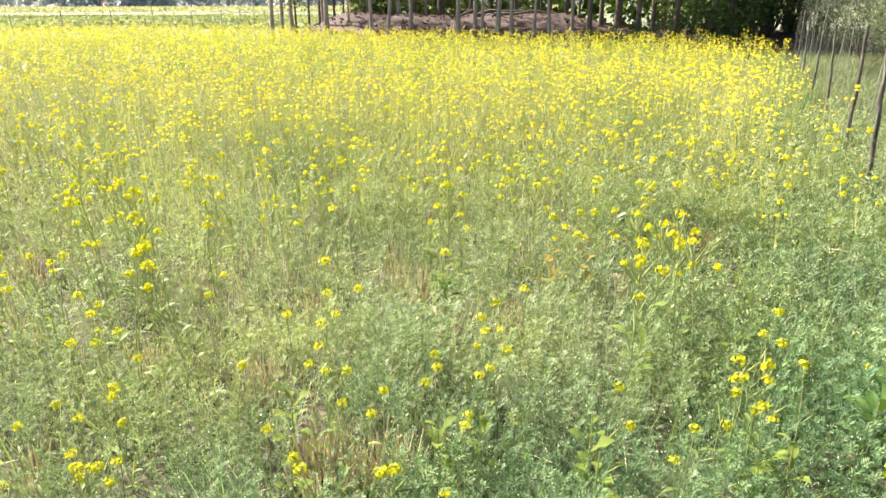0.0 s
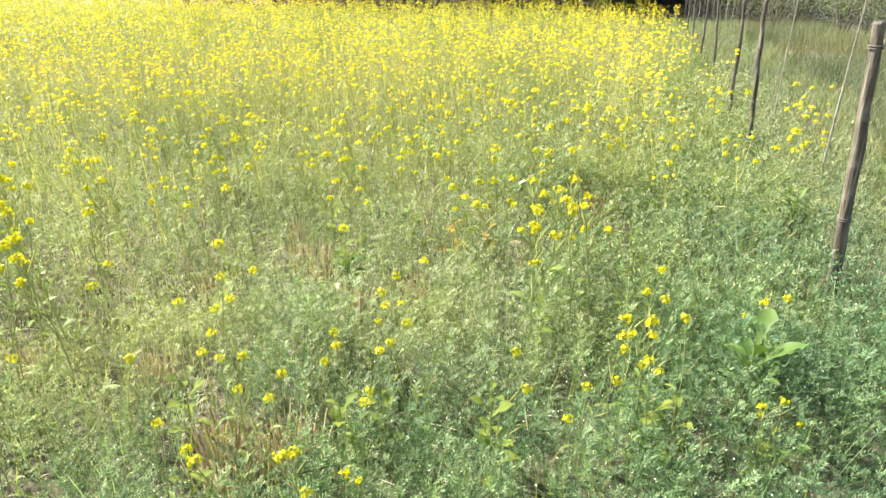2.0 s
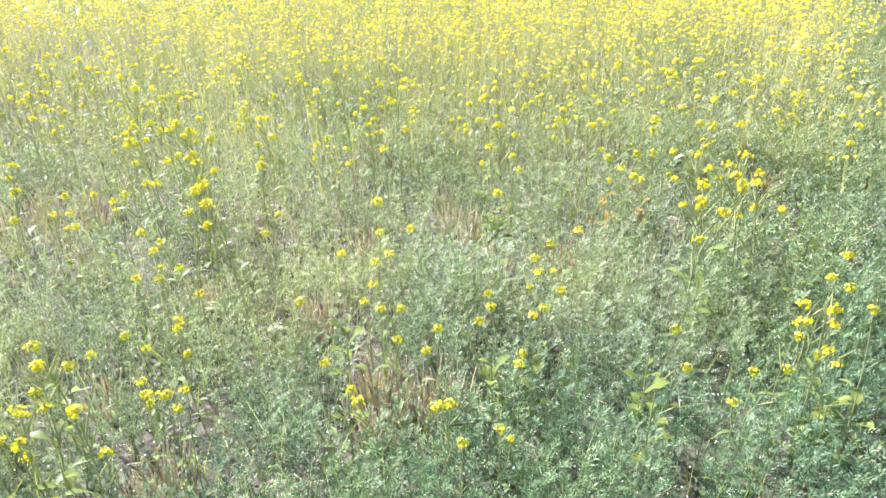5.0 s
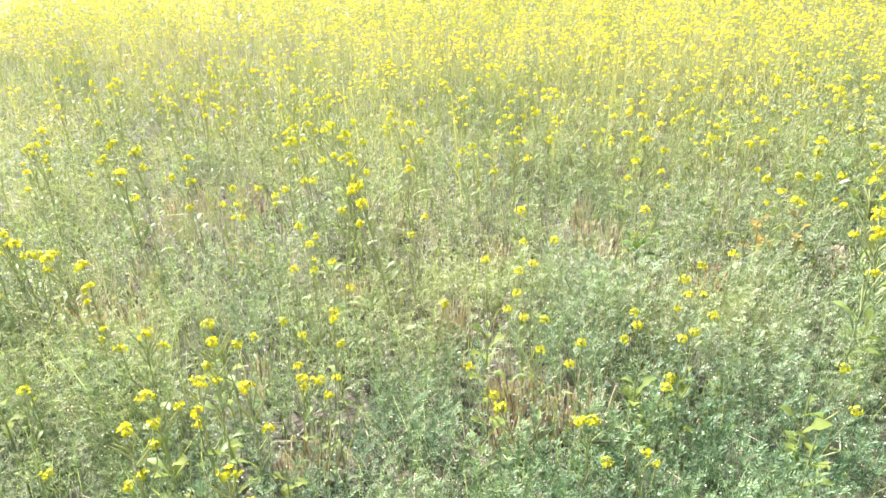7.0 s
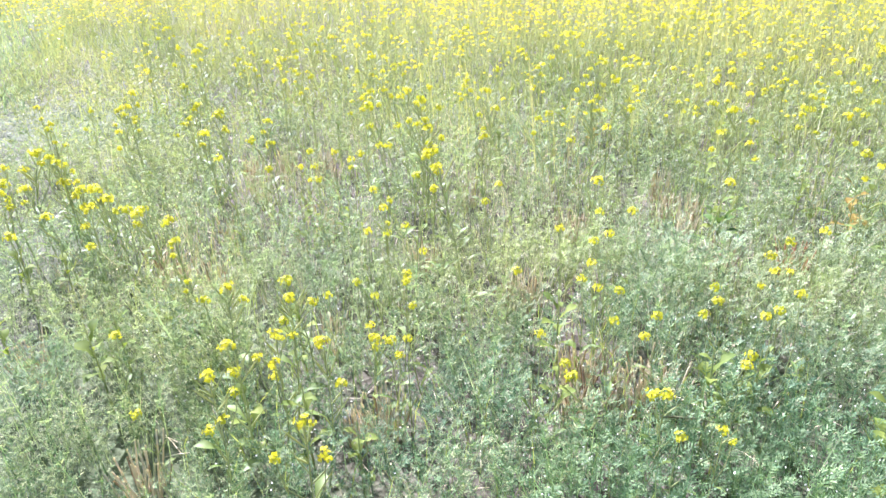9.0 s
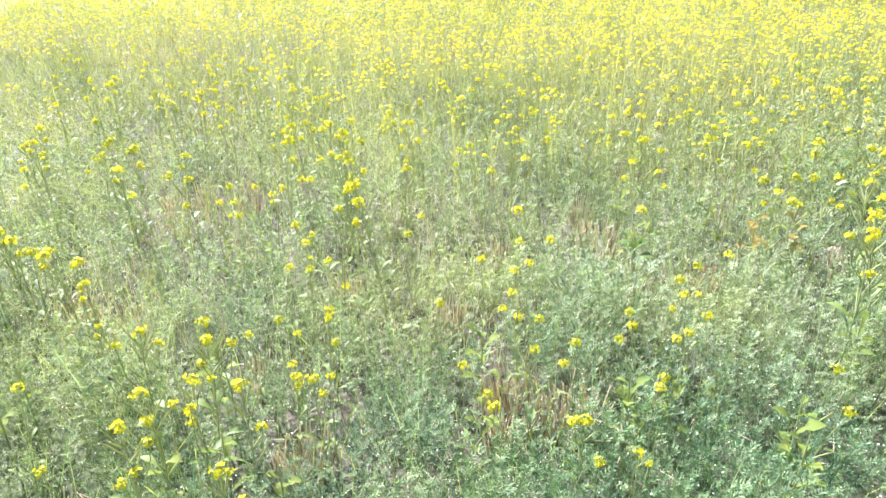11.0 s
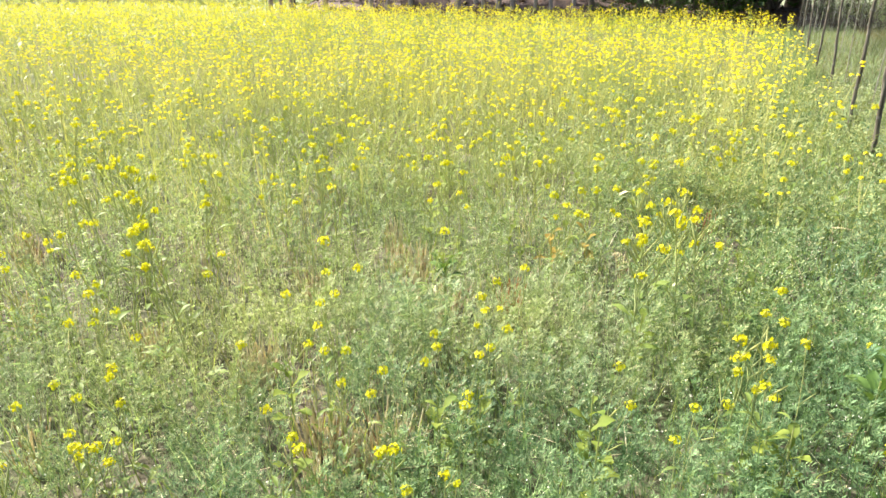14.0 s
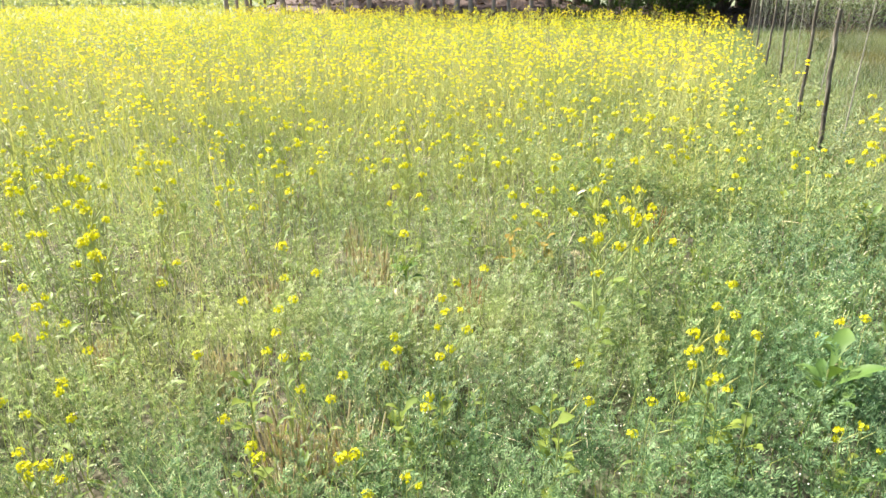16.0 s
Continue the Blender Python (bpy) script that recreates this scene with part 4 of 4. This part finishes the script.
def bamboo_stake(x, y, h, lean):
    thing = new("bamboo_stake")
    q = Quads()
    t = np.linspace(0, 1, 9)
    path = np.stack([lean * h * t, 0.02 * np.sin(3 * t), h * t], 1)
    q.tube(path, 0.0062 * (1.1 - 0.5 * t), 0, 6)
    part("cane", q, [CANE], thing)
    for k in range(1, 8):
        q = Quads()
        q.tube([path[k] - [0, 0, 0.006], path[k], path[k] + [0, 0, 0.006]], [0.0058, 0.0075, 0.0058], 0, 6)
        part("joint", q, [CANE], thing)
    thing.matrix_basis = pose(x, y, float(ground_z(x, y)))
    return tagged(thing, "thin pale bamboo stake holding up the net", "bamboo stake", "bamboo stakes of the net fence")


for dx, y, h, ln in ((0.25, 3.55, 1.9, 0.05), (0.3, 5.4, 2.0, 0.03), (0.35, 7.2, 2.1, 0.04), (0.3, 9.2, 2.2, -0.02), (0.4, 11.3, 2.2, 0.05), (0.3, 13.6, 2.3, 0.02), (0.3, 15.6, 2.2, -0.03)):
    bamboo_stake(fence_x(y) + dx, y, h, ln)


def fence_net():
    thing = new("fence_net")
    ys = 1.3 + 16.7 * np.linspace(0, 1, 700)
    q = Quads()
    for y in ys:
        x = fence_x(y) + 0.05
        top = 1.72 + 0.06 * math.sin(1.9 * y)
        q.blade([[x, y, 0.02], [x + 0.012 * math.sin(7 * y), y, 0.8], [x, y + 0.01, top]], [0.0015] * 3, 0, [0.37, 0.93, 0])
    part("netting", q, [NET], thing, "fine vertical nylon strands")
    q = Quads()
    yy = np.linspace(1.3, 18, 60)
    for z in np.arange(0.1, 1.7, 0.2):
        q.blade(np.stack([fence_x(yy) + 0.052, yy, z + 0.02 * np.sin(1.9 * yy)], 1), np.full(60, 0.0005), 0, [0, 0, 1])
    part("cross_netting", q, [NET], thing)
    q = Quads()
    sag = np.abs(np.sin(yy * 1.3)) * 0.05
    q.tube(np.stack([fence_x(yy) + 0.05, yy, 1.79 - sag], 1), np.full(60, 0.0009), 0, 5)
    part("head_rope", q, [CORD], thing, "pale sagging rope along the top")
    tagged(thing, "thin see-through nylon net strung between the wooden posts", "net")


fence_net()


def strip(lo, hi, y0, y1):
    def where(n):
        y = y0 + (y1 - y0) * rng.random(n) ** 1.2
        return fence_x(y) + lo + (hi - lo) * rng.random(n), y
    return where


def lush_patch(n):
    y = rng.uniform(3.4, 13, n)
    x = fence_x(y) + 0.9 + rng.gamma(2.0, 0.8, n)
    ok = np.sin(1.7 * x + 0.6 * y) + np.sin(1.1 * y - 0.8 * x) > -0.35
    return x[ok], y[ok]


grass_stuff("verge_grass", 25000, strip(-0.1, 3.2, 1.6, 17), 0.18, 0.006, DRYGRASS, "dry straw-green grass along the net fence", 0.7)
grass_stuff("verge_weeds", 20000, strip(-0.9, 1.3, 1.8, 18), 0.17, 0.010, LENTIL, "low green weeds along the net fence", 0.6)
grass_stuff("tall_grass", 26000, lush_patch, 0.30, 0.0065, LUSH, "tall lush dark green grass beyond the net", 0.5)


def shrub(h, spread, leaves, mat, leaf):
    thing = new("shrub")
    tips = []
    for i in range(9):
        q = Quads()
        a = i * 2.4
        top = np.array([spread * 0.75 * math.cos(a) * rng.uniform(0.3, 1), spread * 0.75 * math.sin(a) * rng.uniform(0.3, 1), h * rng.uniform(0.6, 0.95)])
        q.tube([[0, 0, -0.03], top * [0.4, 0.4, 0.5], top], [0.018, 0.012, 0.004], 0, 5)
        part("branch", q, [DARKBARK], thing)
        tips += [top * u * [1, 1, 1] for u in (0.45, 0.65, 0.85, 1.0)]
    q = Quads()
    tips = np.array(tips)
    for _ in range(leaves):
        c = tips[rng.integers(0, len(tips))] + rng.normal(0, 0.16 * h, 3) * [1, 1, 0.8]
        c[2] = max(0.05, c[2])
        d = unit(rng.normal(0, 1, 3) + [0, 0, -0.2])
        q.kite(c, d, unit(np.cross(d, rng.normal(0, 1, 3) + [0, 0, 1])), leaf * rng.uniform(0.7, 1.3), leaf * 0.45, 0)
    part("foliage", q, [mat], thing)
    return thing


def set_copies(protos, spots, label, category, group):
    for ob in protos:
        tagged(ob, label, category, group)
    for k, (x, y, s) in enumerate(spots):
        ob = protos[k % len(protos)]
        m = pose(x, y, float(ground_z(x, y)), 0, 0, k * 83)
        if k < len(protos):
            ob.matrix_basis = m
        else:
            ob = copy_thing(ob, m)
        ob.scale = (s, s, s)


set_copies([shrub(1.3, 0.9, 2600, LUSH, 0.05), shrub(1.6, 1.0, 2600, GREYLEAF, 0.055), shrub(1.1, 1.0, 2400, LUSH, 0.045)],
           [(fence_x(y) + dx, y, s) for y, dx, s in ((6.5, 5.0, 1.0), (8.2, 3.9, 1.0), (9.6, 3.4, 1.1), (10.8, 4.9, 1.2), (11.6, 2.7, 1.0), (13.0, 3.6, 1.3), (14.2, 1.9, 1.1),
                                                 (15.4, 2.6, 1.5), (16.6, 1.5, 1.4), (17.0, 3.2, 1.6), (14.8, 4.8, 1.6), (12.4, 6.0, 1.4), (18.2, 2.0, 1.7), (18.8, 4.0, 1.8), (17.6, 0.9, 1.3), (19.2, 0.6, 1.6), (20.0, 2.4, 1.9), (21.0, 1.0, 1.8), (20.4, 4.6, 2.0), (17.8, 5.6, 1.9), (15.8, 6.6, 1.9), (21.8, 3.4, 2.0), (13.6, 7.8, 1.7), (10.2, 7.0, 1.5))],
           "bushy green shrub growing behind the net fence", "shrub", "shrubs behind the fence")


# ---- grove beyond the field ----
def tree(h, r, lean, bark, crown_from, leaves, spread):
    thing = new("tree")
    q = Quads()
    t = np.linspace(0, 1, 11)
    bx, by = rng.uniform(-0.12, 0.12, 2)
    path = np.stack([lean * h * t + bx * np.sin(5 * t), by * np.sin(4 * t), -0.2 + (h + 0.2) * t], 1)
    rad = r * (1.0 - 0.75 * t) * rng.uniform(0.93, 1.07, 11)
    rad[0] = r * 1.35
    q.tube(path, rad, 0, 9)
    part("trunk", q, [bark], thing)
    tips = [path[-1], path[-2]]
    for i in range(8):
        u = crown_from + (0.95 - crown_from) * (i + rng.random()) / 8
        p = np.array([np.interp(u, t, path[:, k]) for k in range(3)])
        a = i * 2.4
        ln = spread * rng.uniform(0.6, 1.0) * (1.2 - 0.7 * u)
        d = np.array([math.cos(a), math.sin(a), 0.55])
        q = Quads()
        q.tube([p, p + d * ln * 0.5, p + d * ln + [0, 0, 0.1]], [r * 0.35 * (1.1 - u), r * 0.22 * (1.1 - u), 0.006], 0, 5)
        part("limb", q, [bark], thing)
        tips += [p + d * ln * w for w in (0.5, 0.8, 1.0)]
    q = Quads()
    tips = np.array(tips)
    for _ in range(leaves):
        c = tips[rng.integers(0, len(tips))] + rng.normal(0, 0.32, 3)
        d = unit(rng.normal(0, 1, 3) + [0, 0, -0.4])
        q.kite(c, d, unit(np.cross(d, rng.normal(0, 1, 3) + [0, 0, 1])), rng.uniform(0.16, 0.3), 0.12, 0)
    part("crown", q, [TREELEAF], thing)
    return thing


def trees_at(protos, spots, label, group):
    """spots: bearing (metres to the right for each metre ahead), metres past the field's end, scale."""
    out = []
    for bearing, past, s in spots:
        y = 21.4 / (1 + 0.55 * bearing) + max(past, 2.0)
        out.append((bearing * y, y, s))
    set_copies(protos, out, label, "tree", group)


PALE = [tree(9.0, 0.085, 0.0, BARK, 0.42, 480, 1.8), tree(8.5, 0.07, 0.015, BARK, 0.45, 480, 1.7), tree(9.5, 0.06, -0.01, BARK, 0.4, 480, 1.6)]
trees_at(PALE, [(b, p, s) for b, p, s in ((-0.205, 1.0, 1.15), (-0.139, 1.2, 0.95), (-0.116, 1.6, 1.0), (-0.015, 0.9, 1.0), (0.011, 2.4, 0.9), (0.021, 1.1, 0.85), (0.063, 1.2, 0.8),
                                          (0.095, 1.2, 0.75), (0.118, 1.5, 0.9), (-0.082, 2.4, 0.85), (-0.172, 3.0, 0.6), (0.042, 1.6, 1.25), (-0.285, 1.4, 1.1), (0.15, 2.2, 0.8),
                                          (-0.27, 3.4, 1.2), (-0.255, 6.0, 1.1), (-0.10, 6.5, 1.0), (-0.04, 7.5, 0.9), (-0.06, 9.0, 0.9), (-0.21, 8.5, 1.0))],
         "slim tree with a pale grey trunk on the litter-covered bank", "pale trees on the bank")
DARK = [tree(7.5, 0.10, 0.02, DARKBARK, 0.22, 650, 2.0), tree(7.0, 0.08, -0.02, DARKBARK, 0.2, 650, 1.9), tree(8.0, 0.12, 0.0, DARKBARK, 0.25, 650, 2.2)]
dark_spots = [(0.175 + 0.021 * i + 0.006 * math.sin(5 * i), 1.2 + (i * 1.7) % 4.5, 0.85 + 0.25 * ((i * 7) % 5) / 5) for i in range(15)]
dark_spots += [(-0.25 + 0.0185 * i + 0.006 * math.sin(3 * i), 5.5 + (i * 2.3) % 6.0, 0.55 + 0.3 * ((i * 3) % 4) / 4) for i in range(23)]
dark_spots += [(0.37, 2.0, 1.0), (0.395, 3.5, 1.1), (0.42, 2.6, 1.0), (0.45, 4.0, 1.1)]
trees_at(DARK, dark_spots, "dark-trunked tree with low dense foliage in the grove", "dark trees of the grove")

set_copies([shrub(1.2, 1.0, 900, TREELEAF, 0.09), shrub(1.0, 1.1, 900, TREELEAF, 0.09)],
           [(b * y, y, s) for b, y, s in ((0.19, 20.6, 0.5), (0.22, 20.4, 0.6), (0.25, 20.2, 0.55), (0.29, 19.8, 0.7), (0.33, 19.6, 0.9), (0.36, 19.4, 1.2), (0.39, 19.4, 1.3), (0.30, 22.5, 1.3), (0.34, 23.0, 1.5), (0.375, 20.5, 1.9), (0.40, 21.0, 2.1), (0.43, 20.0, 1.9), (0.46, 21.0, 2.1), (0.385, 24.0, 2.3))],
           "low dark green bush at the foot of the grove", "bush", "bushes at the foot of the grove")


def fallen_branch(x, y, ln, a, r):
    thing = new("fallen_branch")
    q = Quads()
    t = np.linspace(0, 1, 7)
    px, py = x + ln * t * math.cos(a), y + ln * t * math.sin(a)
    q.tube(np.stack([px, py, ground_z(px, py) + r * 0.8 + 0.05 * np.sin(4 * t)], 1), r * (1 - 0.6 * t), 0, 7)
    part("log", q, [DARKBARK], thing)
    q = Quads()
    q.tube([[px[3], py[3], float(ground_z(px[3], py[3])) + r], [px[3] + 0.3, py[3] - 0.2, float(ground_z(px[3], py[3])) + r + 0.25]], [r * 0.4, 0.008], 0, 5)
    part("twig", q, [DARKBARK], thing)
    tagged(thing, "fallen bare branch lying on the brown leaf litter", "branch", "fallen branches on the bank")


def leaf_litter():
    n = 5000
    x, y = rng.uniform(-7, 9, n), rng.uniform(19, 33, n)
    ok = (y > far_edge(x) + 0.8) & (y < far_edge(x) + 8)
    x, y = x[ok], y[ok]
    n = len(x)
    c = np.stack([x, y, ground_z(x, y) + 0.03], 1)
    d = rng.normal(0, 1, (n, 3)) * [1, 1, 0.5]
    d /= np.linalg.norm(d, axis=1)[:, None]
    e = np.cross(d, rng.normal(0, 0.4, (n, 3)) + [0, 0, 1])
    k = rng.uniform(0.08, 0.2, n)[:, None]
    V = np.stack([c - d * k * .5, c + e * k * .3, c + d * k * .5, c - e * k * .3], 1).reshape(-1, 3)
    tagged(soup("leaf_litter", V, np.arange(4 * n).reshape(-1, 4), [LITTER]), "brown fallen leaves and clods on the bank", "leaf litter", kind="stuff")


leaf_litter()
fallen_branch(0.3, 24.6, 2.8, 0.1, 0.07)
fallen_branch(0.9, 24.2, 2.2, -0.25, 0.06)
fallen_branch(-0.6, 25.0, 2.4, 0.35, 0.05)


# ---- left distance: rail fence, further fields, woods ----
def rail_fence():
    thing = new("rail_fence")
    xs = np.array([-17.5, -16.4, -15.2, -14.1, -13.0, -12.2, -11.9, -11.8, -11.8, -11.9, -12.1, -12.3, -12.6])
    ys = np.array([26.0, 27.5, 29.1, 30.7, 32.3, 34.0, 36.0, 38.0, 40.0, 42.0, 44.0, 46.0, 48.5])
    for k, (x, y) in enumerate(zip(xs, ys)):
        q = Quads()
        h = 1.0 + 0.3 * ((k * 5) % 4) / 4
        q.tube([[x, y, -0.1], [x + 0.03, y, h * 0.5], [x + 0.02 * (k % 3), y, h]], [0.024, 0.022, 0.018], 0, 6)
        part("post", q, [CANE], thing)
    for z in (0.86, 0.5):
        q = Quads()
        q.tube(np.stack([xs, ys + 0.05, z + 0.05 * np.sin(np.arange(13) * 1.3)], 1), np.full(13, 0.013), 0, 6)
        part("rail", q, [CANE], thing)
    tagged(thing, "rough field fence of thin grey poles with bamboo rails", "fence")


rail_fence()


def beyond(name, n, x0, x1, y0, y1, h, size, mats, label, category, tall=False):
    """Far crops and woods, as many small clumps."""
    x, y = rng.uniform(x0, x1, n), y0 + (y1 - y0) * rng.random(n)
    z = h * (rng.random(n) ** (0.8 if tall else 0.3))
    if tall:
        z = z * (0.75 + 0.15 * np.sin(x * 0.13) + 0.1 * np.sin(x * 0.37 + 2))
    c = np.stack([x, y, z], 1)
    d = rng.normal(0, 1, (n, 3))
    d /= np.linalg.norm(d, axis=1)[:, None]
    s = np.cross(d, rng.normal(0, 1, (n, 3)))
    s /= np.linalg.norm(s, axis=1)[:, None]
    k = size * rng.uniform(0.6, 1.3, n)[:, None]
    V = np.stack([c - d * k * .5, c + s * k * .4, c + d * k * .5, c - s * k * .4], 1).reshape(-1, 3)
    V[:, 2] = np.maximum(V[:, 2], 0.02)
    F = np.arange(4 * n).reshape(-1, 4)
    tagged(soup(name, V, F, mats), label, category, kind="stuff")


beyond("grove_back", 2600, -5.5, 2.5, 31, 35, 3.2, 0.4, [GREYLEAF], "grey-green bushes behind the bank", "undergrowth", True)
beyond("grove_undergrowth", 2200, 2.2, 13, 29.5, 33.5, 4.5, 0.42, [TREELEAF], "dark green undergrowth at the back of the grove", "undergrowth", True)
beyond("far_mustard_field", 36000, -150, 60, 62, 128, 0.95, 0.22, [HAZED_PETAL], "distant flowering mustard field, a yellow band with haze in its colour", "mustard crop")
beyond("young_crop", 16000, -75, -7, 30, 66, 0.35, 0.25, [YOUNG_LEAF], "pale green young crop in the next field", "crop")
beyond("far_woods", 30000, -170, 60, 132, 133.5, 13.0, 1.3, [HAZED_LEAF], "distant line of trees, leaf colour paled grey-blue for haze", "woods", True)
